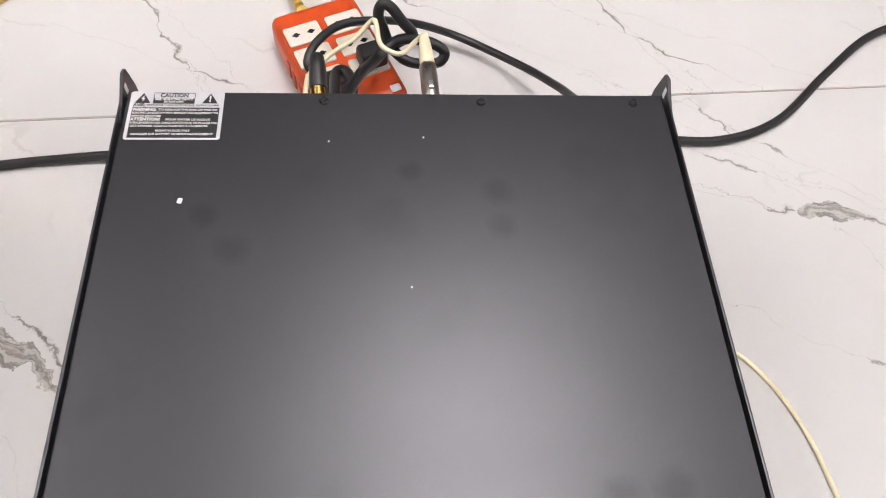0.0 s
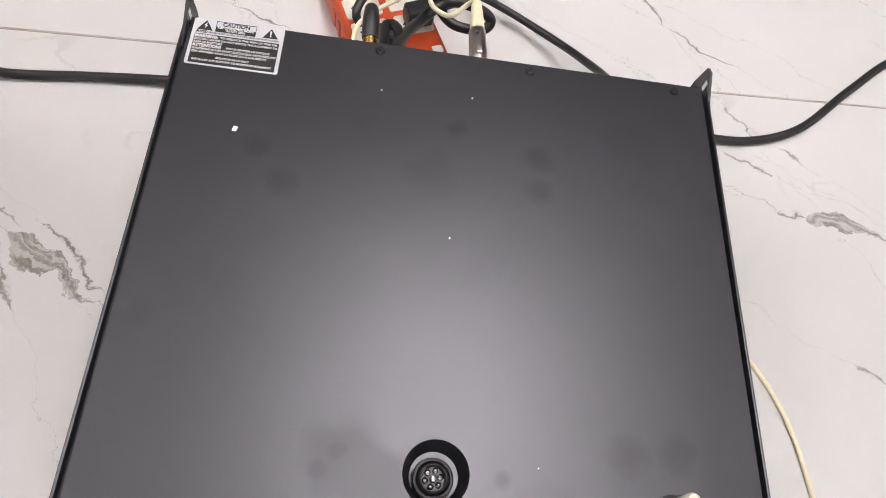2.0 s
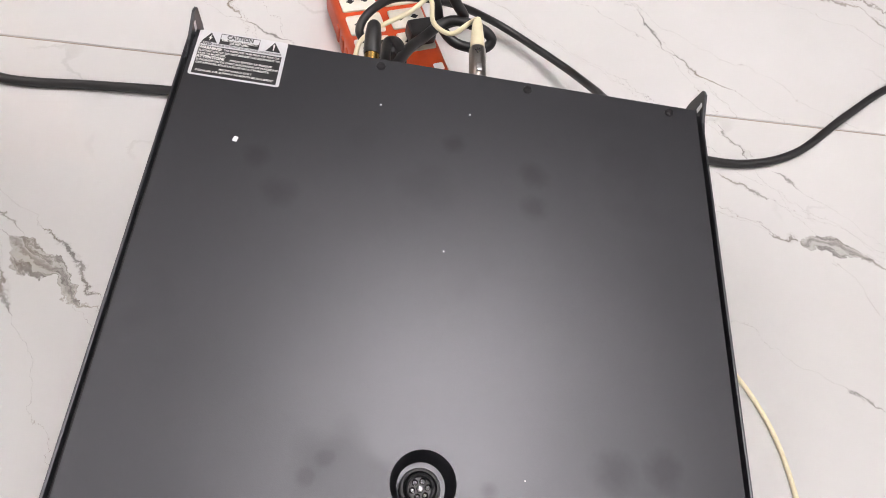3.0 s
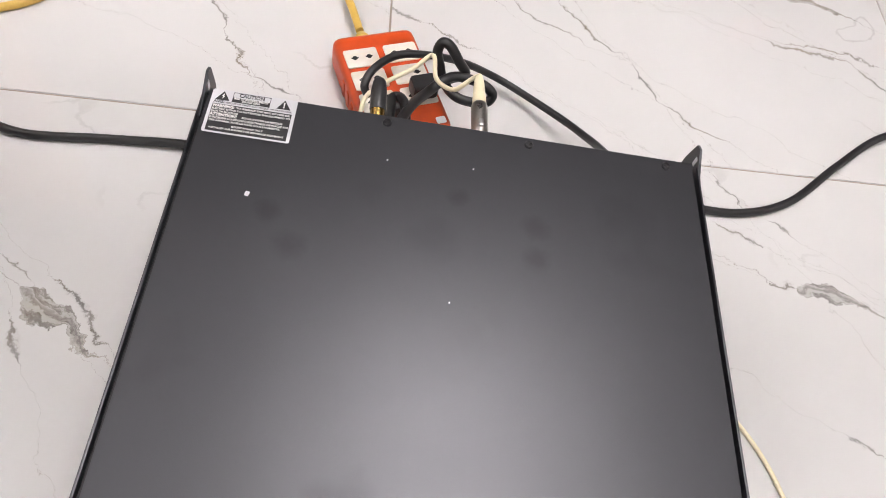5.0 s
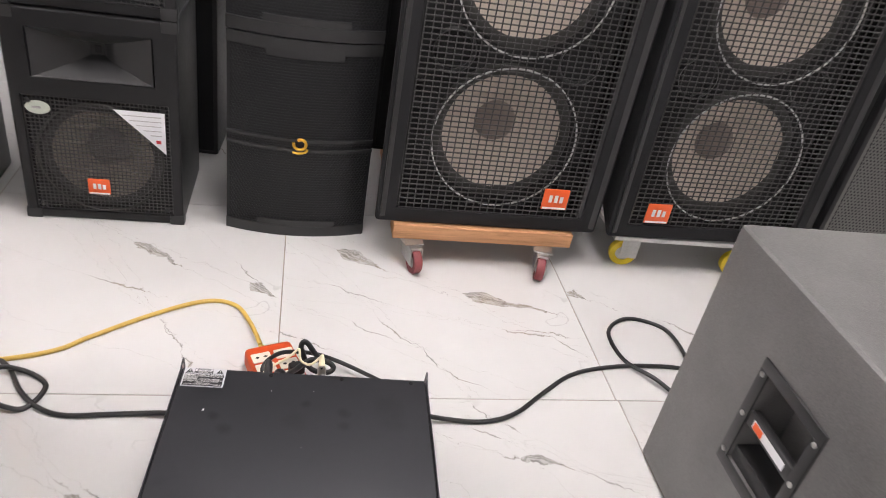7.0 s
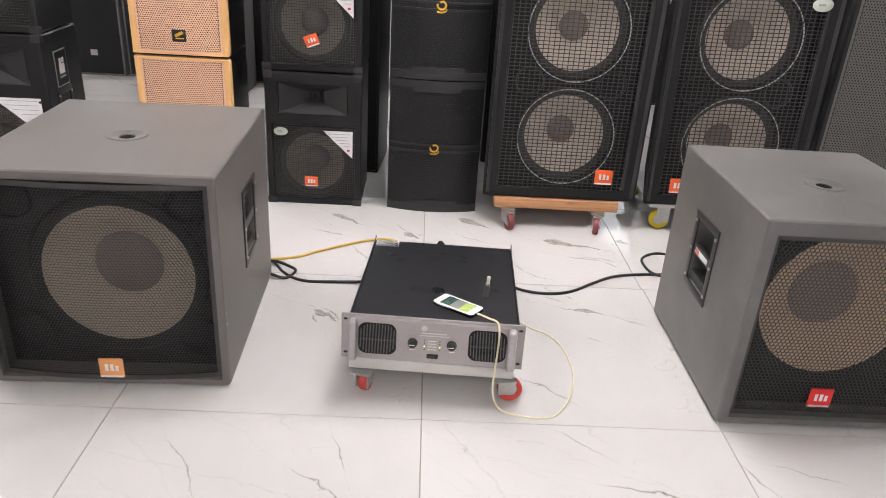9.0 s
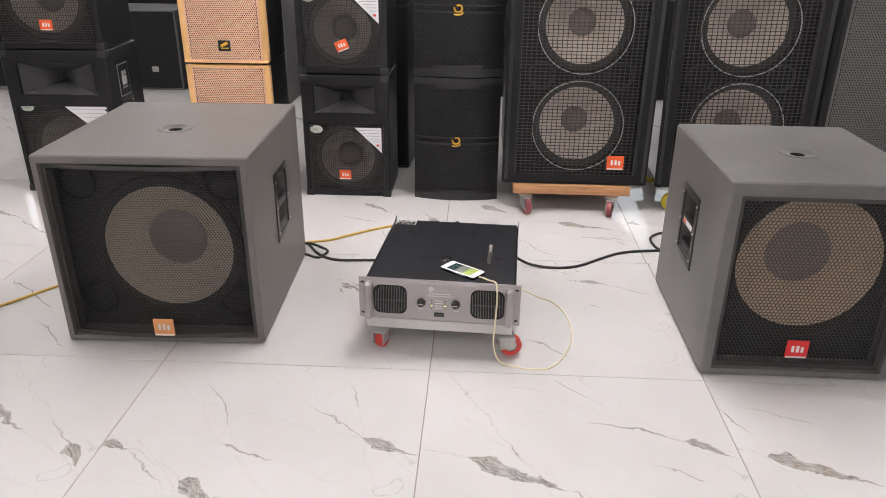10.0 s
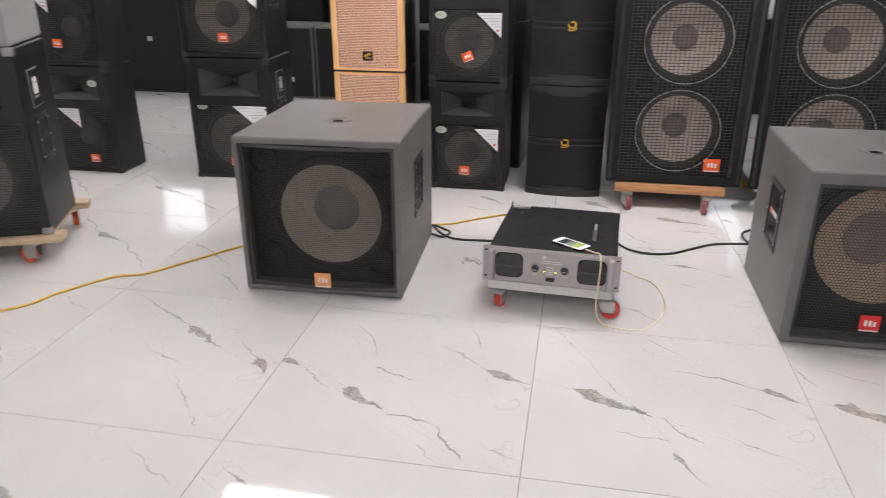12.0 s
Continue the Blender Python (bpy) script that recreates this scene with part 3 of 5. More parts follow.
def woofer(parent, x, z, r, y, cone, cap, rim=None, depth=0.07, cap_r=0.3, ring=SURROUND):
    """A paper cone behind the grille: rim, surround, cone and dust cap, facing -y."""
    m = pose(x, y, z, 90)
    w = part("woofer", lathe([(r * 0.84, 0.004), (r * 0.36, -depth), (r * 0.3, -depth)], m, 48), cone, parent, "paper loudspeaker cone")
    part("surround", lathe([(r * 1.0, 0.0), (r * 0.97, 0.007), (r * 0.92, 0.009), (r * 0.87, 0.007), (r * 0.84, 0.003)], m, 48), ring, w)
    part("dust_cap", lathe([(r * cap_r * 1.05, -depth + 0.0), (r * cap_r * 0.95, -depth + 0.014), (r * cap_r * 0.6, -depth + 0.028), (0, -depth + 0.034)], m, 40), cap, w)
    if rim:
        part("basket_rim", lathe([(r * 1.0, 0.002), (r * 1.0, 0.012), (r * 1.035, 0.012), (r * 1.035, 0.002)], m, 56), rim, w)
    return w


def side_handle(parent, x, sign, yc, zc, w, h):
    """A recessed carrying handle in a cabinet's side: flange, cup walls and grip bar."""
    hnd = part("handle", box(x - 0.002, x + 0.004, yc - w / 2 - 0.022, yc + w / 2 + 0.022, zc - h / 2 - 0.022, zc - h / 2, 0.0015) if sign > 0
               else box(x - 0.004, x + 0.002, yc - w / 2 - 0.022, yc + w / 2 + 0.022, zc - h / 2 - 0.022, zc - h / 2, 0.0015), PLASTIC, parent, "recessed black plastic handle")
    bm = bmesh.new()
    a, b = (x - 0.002, x + 0.004) if sign > 0 else (x - 0.004, x + 0.002)
    box(a, b, yc - w / 2 - 0.022, yc + w / 2 + 0.022, zc + h / 2, zc + h / 2 + 0.022, 0.0015, bm=bm)
    box(a, b, yc - w / 2 - 0.022, yc - w / 2, zc - h / 2, zc + h / 2, 0.0015, bm=bm)
    box(a, b, yc + w / 2, yc + w / 2 + 0.022, zc - h / 2, zc + h / 2, 0.0015, bm=bm)
    part("flange", bm, PLASTIC, hnd)
    c = (x - 0.016, x + 0.001) if sign > 0 else (x - 0.001, x + 0.016)
    part("grip", box(*c, yc - w / 2, yc + w / 2, zc - 0.012, zc + 0.02, 0.006, 3), PLASTIC, hnd)
    part("scoop", box(x - 0.075 if sign > 0 else x + 0.005, x - 0.005 if sign > 0 else x + 0.075, yc - w / 2, yc + w / 2, zc - h / 2, zc - h / 2 + 0.03, 0.004), PLASTIC, hnd)
    if sign < 0:
        part("handle_label", box(x - 0.0016, x - 0.0006, yc - w * 0.36, yc + w * 0.36, zc - 0.004, zc + 0.012), PAPER, hnd, "small white printed strip", smooth=0)
        part("handle_mark", box(x - 0.0022, x - 0.0014, yc + w * 0.14, yc + w * 0.34, zc - 0.003, zc + 0.011), ORANGE, hnd, "small orange mark", smooth=0)
    for dy in (-1, 1):
        for dz in (-0.42, 0, 0.42):
            part("screw", lathe([(0.005, 0), (0.005, 0.002), (0.003, 0.0035), (0, 0.0035)],
                                pose(b if sign > 0 else a, yc + dy * (w / 2 + 0.011), zc + dz * (h + 0.02), 0, 90 * sign, 0), 10), STEEL, hnd)
    return hnd


def top_hat(parent, x, y, z, paint, outer=0.054, hole=0.021):
    """A pole socket let into the top: a dished plate round a deep black bore."""
    t = part("pole_socket", lathe([(hole, -0.012), (hole, -0.0045), (hole * 1.15, -0.003), (outer * 0.8, 0.0006), (outer * 0.93, 0.0022), (outer, 0.0012), (outer * 1.02, -0.001)], pose(x, y, z), 40), paint, parent, "round dished pole socket in the top")
    part("bore", lathe([(hole, -0.006), (hole * 0.97, -0.09), (0, -0.09)], pose(x, y, z), 28), BAFFLE, t, "deep black bore")


def subwoofer(name, label, w, d, h, m, cab, cone, cap, wr, wx, wz, handle_side, pitch, bulge, badge_mat, badge_x, badge_z, frame=(0.026, 0.034, 0.03), screws=True, ports=(), mesh_hole=0.95):
    o = thing(name, label, "subwoofer", "pair of subwoofers", m)
    side, top, bot = frame
    bm = box(-w / 2, w / 2, 0, d, 0, h, 0.011, 3)
    pocket(bm, 1, -1, (-w / 2 + side, bot), (w / 2 - side, h - top), 0.17)
    pocket(bm, 2, 1, (-0.034, d * 0.46 - 0.034), (0.034, d * 0.46 + 0.034), 0.1)
    hw, hh, hy, hz = 0.13, 0.19, d * 0.53, h * 0.57
    pocket(bm, 0, handle_side, (hy - hw / 2, hz - hh / 2), (hy + hw / 2, hz + hh / 2), 0.085)
    part("cabinet", bm, cab, o)
    gw, gh = w - 2 * side - 0.004, h - top - bot - 0.004
    bz = bot + 0.002
    baf = part("baffle", plate_hole(gw, gh, [wz - bz], wr, hx=wx), BAFFLE, o)
    baf.location = (0, 0.072, bz)
    woofer(o, wx, wz, wr, 0.07, cone, cap, depth=0.08, cap_r=0.39, ring=BAFFLE)
    for px, pz, pr in ports:
        part("port", lathe([(pr * 1.12, 0.004), (pr * 1.05, 0.012), (pr, 0.004), (pr * 0.96, -0.05), (0, -0.05)], pose(px, 0.07, pz, 90), 28), BAFFLE, o, "bass reflex port")
    g = part("grille", hex_grille(gw, gh, pitch, mesh_hole, bulge, z0=bz), GRILLE, o, "black perforated steel grille", smooth=0)
    g.location = (0, 0.016, 0)
    for z in (bz, bz + gh - 0.01):
        bm = bmesh.new()
        rows = []
        for k in range(17):
            u = -1 + k / 8
            y = 0.0155 - bulge * (1 - u * u)
            rows.append([bm.verts.new((u * gw / 2, yy, zz)) for yy, zz in ((y, z), (y, z + 0.008), (y + 0.014, z + 0.008), (y + 0.014, z))])
        for a, b in zip(rows, rows[1:]):
            for i in range(4):
                bm.faces.new((a[i], a[(i + 1) % 4], b[(i + 1) % 4], b[i]))
        bmesh.ops.recalc_face_normals(bm, faces=bm.faces[:])
        part("grille_edge", bm, PLASTIC, o)
    badge(o, badge_x, badge_z, 0.062, 0.058, badge_mat, y=0.012 - bulge, label="printed badge with pale bars")
    side_handle(o, handle_side * w / 2, handle_side, hy, hz, hw, hh)
    top_hat(o, 0, d * 0.46, h, cab)
    for k in range(4 if screws else 0):
        part("screw", lathe([(0.004, 0), (0.004, 0.002), (0, 0.003)], pose((-0.36 + 0.24 * k) * w, 0, h - 0.02, 90), 10), CAB_R, o)
    for sx in (-1, 1) if screws else ():
        for k in range(3):
            part("screw", lathe([(0.003, 0), (0.003, 0.0012), (0, 0.002)], pose(sx * (w / 2 - 0.0125), 0, h * (0.14 + 0.33 * k), 90), 10), CAB_R, o)
    for k in range(0 if screws else 2):
        part("screw", lathe([(0.0028, 0), (0.0028, 0.001), (0, 0.0018)], pose(w / 2, 0.014, h * (0.37 - 0.055 * k), 0, 90, 0), 10), STEEL, o)
    for sx in (-1, 1):
        for fy in (0.07, d - 0.07):
            part("foot", lathe([(0, -0.006), (0.016, -0.006), (0.019, 0.002), (0, 0.002)], pose(sx * (w / 2 - 0.06), fy, 0), 16), CABLE, o)
    return o


subwoofer("subwoofer", "charcoal grey wooden subwoofer with curved black grille and amber badge", 0.611, 0.672, 0.598, pose(-0.824, 0.092, 0.006, 0, 0, 2.0),
          CAB, CONE_GREY, CAP, 0.230, 0.026, 0.295, 1, 0.0086, 0.026, AMBER, 0.005, 0.062, frame=(0.02, 0.024, 0.02), screws=False, mesh_hole=1.04,
          ports=((-0.215, 0.5, 0.05), (-0.215, 0.12, 0.05), (0.215, 0.5, 0.05), (0.215, 0.12, 0.05)))
subwoofer("subwoofer", "worn grey-black subwoofer with tan cone behind perforated grille and red badge", 0.540, 0.61, 0.592, pose(1.0575, 0.026, 0.006, 0, 0, -0.1),
          CAB_R, CONE_TAN, CAP_TAN, 0.238, 0.0, 0.335, -1, 0.0110, 0.0, RED, -0.003, 0.088, frame=(0.03, 0.04, 0.022))


def paper_tag(parent, x, z, w, h, y, flip=1):
    bm = bmesh.new()
    a = [(0, 0), (w * flip, 0), (w * flip, -h)]
    f = [bm.verts.new((x + u, y, z + v)) for u, v in a]
    b = [bm.verts.new((x + u, y + 0.0012, z + v)) for u, v in a]
    bm.faces.new(f)
    bm.faces.new(b[::-1])
    for i in range(3):
        bm.faces.new((f[i], f[(i + 1) % 3], b[(i + 1) % 3], b[i]))
    bmesh.ops.recalc_face_normals(bm, faces=bm.faces[:])
    t = part("paper_tag", bm, PAPER, parent, "triangular white printed paper tag", smooth=0)
    for k in range(5):
        z1 = z - h * (0.10 + 0.11 * k)
        xa = x + flip * w * (0.16 + 0.135 * k)
        xb = x + flip * w * 0.93
        part("printed_line", box(min(xa, xb), max(xa, xb), y - 0.0005, y, z1 - 0.0022, z1), INKGREY, t, smooth=0)
    part("printed_mark", box(x + flip * w * 0.86 - 0.006, x + flip * w * 0.86 + 0.006, y - 0.0006, y, z - h * 0.74, z - h * 0.66), INKRED, t, smooth=0)


def oval_sticker(parent, x, z, y, r=0.03):
    s = part("oval_sticker", lathe([(0, 0.001), (r * 0.96, 0.001), (r, 0)], pose(x, y, z, 90) @ Matrix.Diagonal((1, 0.62, 1, 1)), 28), SILVERSTK, parent, "oval pale silver sticker")
    part("printed_mark", slab(r * 0.7, r * 0.22, 0.0006, 0.002, pose(x - r * 0.1, y - 0.0008, z)), INKGREY, s)


def horn(parent, x, z, w, h, y, depth=0.07):
    """A rectangular flared horn: mouth, four curved walls and a dark throat."""
    bm = bmesh.new()
    rings = []
    for k in range(6):
        t = k / 5
        s = (1 - t) ** 1.5
        ww, hh = w * (0.11 + 0.89 * s), h * (0.26 + 0.74 * s)
        rings.append([bm.verts.new((x + sx * ww / 2, y + depth * t, z + sz * hh / 2)) for sx, sz in ((-1, -1), (1, -1), (1, 1), (-1, 1))])
    for a, b in zip(rings, rings[1:]):
        for i in range(4):
            bm.faces.new((a[i], a[(i + 1) % 4], b[(i + 1) % 4], b[i]))
    bm.faces.new(rings[-1])
    hn = part("horn", bm, PLASTIC, parent, "flared black plastic horn")
    part("throat", slab(w * 0.055, h * 0.16, 0.003, 0.003, pose(x, y + depth - 0.001, z)), BAFFLE, hn)


def two_way(m, w, d, h, label, group, badge_tilt=0, badge_z=0.1, cone=CONE_DARK, tag=True, oval=True, badge_x=0.0, side_plate=False, rim=None, tag_w=0.125, tag_h=0.118, lift=0.0, tag_pos=None, oval_pos=None, corners=None):
    """A carpeted two-way stage speaker: horn above a woofer behind a welded wire mesh."""
    o = thing("stage_speaker", label, "loudspeaker", group, m)
    s = 0.026
    zs = h * 0.62
    bm = box(-w / 2, w / 2, 0, d, 0, h, 0.012, 3)
    pocket(bm, 1, -1, (-w / 2 + s, s), (w / 2 - s, zs), 0.13)
    pocket(bm, 1, -1, (-w * 0.36, h * 0.70), (w * 0.36, h * 0.92), 0.085)
    part("cabinet", bm, BLACK, o)
    gw, gh = w - 2 * s, zs - s
    wr, wz = min(gw * 0.47, gh * 0.47), s + gh * 0.49
    baf = part("baffle", plate_hole(gw - 0.004, gh - 0.004, [gh * 0.49], wr * 0.99), BAFFLE, o)
    baf.location = (0, 0.032, s + 0.002)
    woofer(o, 0, wz, wr * 0.97, 0.03, cone, CAP, rim=rim, depth=0.06, cap_r=0.36)
    g = part("grille", wire_grille(gw - 0.006, gh - 0.006, 0.0105, 0.0105, 0.0011, z0=s + 0.003), WIRE, o, "black welded wire mesh grille", smooth=0)
    g.location = (0, 0.008, 0)
    part("grille_rim", lathe([(wr * 0.985, 0.0), (wr * 0.985, 0.003), (wr * 1.015, 0.003), (wr * 1.015, 0.0)], pose(0, 0.006, wz, 90), 48), SURROUND, o)
    horn(o, 0, h * 0.81, w * 0.70, h * 0.215, 0.002)
    badge(o, badge_x, badge_z, 0.056, 0.046, ORANGE, y=0.003, tilt=badge_tilt)
    if oval:
        oval_sticker(o, *(oval_pos or (-w * 0.345, zs - 0.034 + lift)), 0.003)
    if tag:
        paper_tag(o, *(tag_pos or (w / 2 - s - tag_w - 0.012, zs - 0.022 + lift)), tag_w, tag_h, 0.001)
    for sx in (-1, 1):
        for cz in (0.0, h):
            part("corner", box(sx * w / 2 - 0.02, sx * w / 2 + 0.02, -0.0025, 0.03, cz - 0.002 if cz == 0 else cz - 0.03, cz + 0.03 if cz == 0 else cz + 0.002, 0.006, 2,
                               m=Matrix.Translation((-sx * 0.0175, 0, 0))), corners or PLASTIC, o)
        for gz in (s + 0.016, zs - 0.016):
            part("grille_clamp", lathe([(0.007, 0), (0.007, 0.004), (0.004, 0.006), (0, 0.006)], pose(sx * (gw / 2 - 0.016), 0.006, gz, 90), 12), PLASTIC, o)
    if side_plate:
        py, pz = d * 0.42, h * 0.77
        pl = part("name_plate", box(w / 2, w / 2 + 0.003, py - 0.058, py + 0.058, pz - 0.075, pz + 0.075, 0.001), STEEL, o, "thin outlined name plate")
        part("plate_face", box(w / 2 + 0.003, w / 2 + 0.0036, py - 0.053, py + 0.053, pz - 0.070, pz + 0.070), BLACK, pl, smooth=0)
        for k, (u, v, a, b) in enumerate(((0, -0.004, 0.026, 0.020), (-0.012, 0.028, 0.010, 0.012), (0.014, 0.030, 0.010, 0.010), (0, -0.036, 0.030, 0.005))):
            part("printed_block", box(w / 2 + 0.0036, w / 2 + 0.0042, py + u - a, py + u + a, pz + v - b, pz + v + b), INKWHITE if k < 3 else INKGREY, pl, smooth=0)
        side_handle(o, w / 2, 1, py, h * 0.50, 0.10, 0.15)
    return o


BH = 0.581
two_way(pose(-0.494, 1.474, 0), 0.405, 0.34, BH - 0.004, "black two-way stage speaker with paper tag under another", "stage speakers", badge_x=-0.013, badge_z=0.106)
two_way(pose(-0.494, 1.472, BH), 0.408, 0.34, BH, "black two-way stage speaker with crooked orange badge stacked on another", "stage speakers", badge_tilt=-22, badge_z=0.125, badge_x=-0.002)
AH = 0.672
two_way(pose(-1.806, 1.437, 0, 0, 0, 3), 0.478, 0.36, AH - 0.004, "larger black two-way stage speaker with white paper tag", "stage speakers", badge_z=0.10, side_plate=True, cone=CONE_DARK, tag_w=0.20, tag_h=0.17, lift=0.028)
two_way(pose(-1.806, 1.437, AH, 0, 0, 4), 0.478, 0.36, AH, "larger black two-way stage speaker stacked on top", "stage speakers", badge_z=0.105, side_plate=True, cone=CONE_GREY, tag_w=0.20, tag_h=0.17, lift=0.028)
EH = 0.61
two_way(pose(-2.745, 1.40, 0, 0, 0, 0), 0.47, 0.25, EH - 0.004, "black two-way speaker with oval sticker in a stack", "stage speakers", badge_x=0.075, badge_z=0.085, tag_w=0.13, tag_h=0.11, tag_pos=(-0.11, 0.37), oval_pos=(0.135, 0.515), cone=CONE_BLACK)
two_way(pose(-2.735, 1.40, EH, 0, 0, 0), 0.47, 0.25, EH, "black two-way speaker with hanging paper tag stacked on another", "stage speakers", badge_x=-0.04, badge_z=0.12, tag_w=0.13, tag_h=0.12, tag_pos=(-0.19, 0.40), oval=False, cone=CONE_BLACK)


def curved_column(m, w, d, h, label):
    """A black speaker with a bowed perforated front, moulded bands at top and bottom and two ribs at mid height."""
    o = thing("column_speaker", label, "loudspeaker", "column speakers", m)
    bulge, n = 0.035, 14
    def bowed(z0, z1, dy0, dy1, x0=-1.0, x1=1.0):
        bm = bmesh.new()
        vs = []
        for k in range(n + 1):
            u = x0 + (x1 - x0) * k / n
            y = -bulge * (1 - u * u)
            vs.append([bm.verts.new((u * w / 2, y + dy, z)) for dy, z in ((dy0, z0), (dy0, z1), (dy1, z1), (dy1, z0))])
        for a, b in zip(vs, vs[1:]):
            for i in range(4):
                bm.faces.new((a[i], a[(i + 1) % 4], b[(i + 1) % 4], b[i]))
        bm.faces.new(vs[0])
        bm.faces.new(vs[-1][::-1])
        bmesh.ops.recalc_face_normals(bm, faces=bm.faces[:])
        return bm
    part("cabinet", box(-w / 2, w / 2, 0.004, d, 0.004, h - 0.004, 0.008, 2), BLACK, o)
    part("foam_backing", bowed(0.02, h - 0.02, 0.008, 0.012), BAFFLE, o)
    part("grille", hex_grille(w - 0.004, h - 0.06, 0.0092, 0.66, bulge, z0=0.03, rim=0.004), GRILLE_B, o, "bowed black perforated grille", smooth=0)
    part("base_band", bowed(0.0, 0.032, -0.006, 0.02), PLASTIC, o)
    part("base_lip", bowed(0.0, 0.05, -0.004, 0.02, -0.55, 0.55), PLASTIC, o)
    part("top_band", bowed(h - 0.032, h - 0.002, -0.006, 0.02), PLASTIC, o)
    part("top_lip", bowed(h - 0.05, h - 0.002, -0.004, 0.02, -0.5, 0.5), PLASTIC, o)
    for z in (0.274, 0.302):
        part("rib", bowed(z - 0.004, z + 0.004, -0.005, 0.006), PLASTIC, o)
    by = -bulge - 0.004
    curl = [(0.019 * math.cos(radians(a)) * (1 - 0.0012 * (a + 190)), by, 0.293 + 0.019 * math.sin(radians(a)) * (1 - 0.0012 * (a + 190))) for a in range(-190, 150, 20)]
    b = part("badge", sweep(curl, 0.0042, 8, 3), GOLDINK, o, "small golden swirl badge")
    part("badge_foot", sweep([(-0.020, by, 0.268), (-0.004, by, 0.265), (0.014, by, 0.270), (0.019, by, 0.279)], 0.0036, 8, 4), GOLDINK, b)
    return o


curved_column(pose(0.021, 1.49, 0), 0.394, 0.38, BH - 0.003, "black curved-front speaker with golden badge on the floor")
curved_column(pose(0.021, 1.488, BH), 0.396, 0.38, BH, "black curved-front speaker with golden badge stacked on another")


def gold_speaker(m, w, d, h, label):
    o = thing("gold_speaker", label, "loudspeaker", "gold speakers", m)
    part("cabinet", box(-w / 2 + 0.006, w / 2 - 0.006, 0.02, d, 0, h, 0.008, 2), BLACK, o)
    part("foam_backing", box(-w / 2 + 0.02, w / 2 - 0.02, 0.008, 0.02, 0.01, h - 0.01), GOLDBACK, o, smooth=0)
    part("grille", hex_grille(w - 0.046, h - 0.022, 0.0092, 0.64, 0.012, z0=0.011, rim=0.005), GOLDCLOTH, o, "rose-gold perforated front", smooth=0)
    for sx in (-1, 1):
        part("rail", box(sx * (w / 2 - 0.012) - 0.0135, sx * (w / 2 - 0.012) + 0.0135, -0.004, 0.034, 0.008, h - 0.008, 0.008, 3), GOLDRAIL, o, "golden side rail")
    for z in (0.003, h - 0.012):
        part("trim", box(-w / 2, w / 2, -0.010, 0.03, z, z + 0.009, 0.004, 2), GOLDRAIL, o)
    b = part("badge", slab(0.054, 0.046, 0.003, 0.003, pose(0, -0.010, 0.078)), INKBLACK, o, "black and gold badge")
    part("badge_frame", slab(0.036, 0.012, 0.001, 0.004, pose(0, -0.013, 0.084, 0, -25, 0)), GOLDINK, b)
    part("badge_stroke", slab(0.034, 0.005, 0.001, 0.002, pose(0.002, -0.013, 0.068)), GOLDINK, b)
    return o


gold_speaker(pose(-1.006, 1.43, 0, 0, 0, 1), 0.374, 0.34, 0.622, "rose-gold fronted speaker with golden side rails")
gold_speaker(pose(-1.006, 1.43, 0.626, 0, 0, 1), 0.376, 0.34, 0.70, "rose-gold fronted speaker stacked on its twin")


def caster(parent, x, y, z_top, r, wheel_mat, turn=0, off=None):
    """A swivel caster: plate, fork, axle and wheel, its tread touching the floor at z 0 of its thing."""
    m = pose(x, y, 0, 0, 0, turn)
    c = part("caster", box(-0.028, 0.028, -0.028, 0.028, z_top - 0.004, z_top, 0.001, m=m), STEEL, parent, "zinc-plated swivel caster")
    off = off or r * 0.55
    bm = bmesh.new()
    for s in (-1, 1):
        box(s * 0.016 - 0.0015, s * 0.016 + 0.0015, -0.018, off + 0.012, r - 0.008, z_top - 0.004, 0.001, bm=bm, m=m)
    box(-0.0175, 0.0175, -0.02, off + 0.006, z_top - 0.012, z_top - 0.004, 0.001, bm=bm, m=m)
    part("fork", bm, STEEL, c)
    wm = m @ pose(0, off, r, 0, 90, 0)
    part("wheel", lathe([(r * 0.55, -0.011), (r * 0.93, -0.012), (r, -0.008), (r, 0.008), (r * 0.93, 0.012), (r * 0.55, 0.011)], wm, 28), wheel_mat, c)
    part("hub", lathe([(0, -0.013), (0.007, -0.013), (r * 0.55, -0.008), (r * 0.56, 0), (r * 0.55, 0.008), (0.007, 0.013), (0, 0.013)], wm, 20), STEEL, c)
    return c


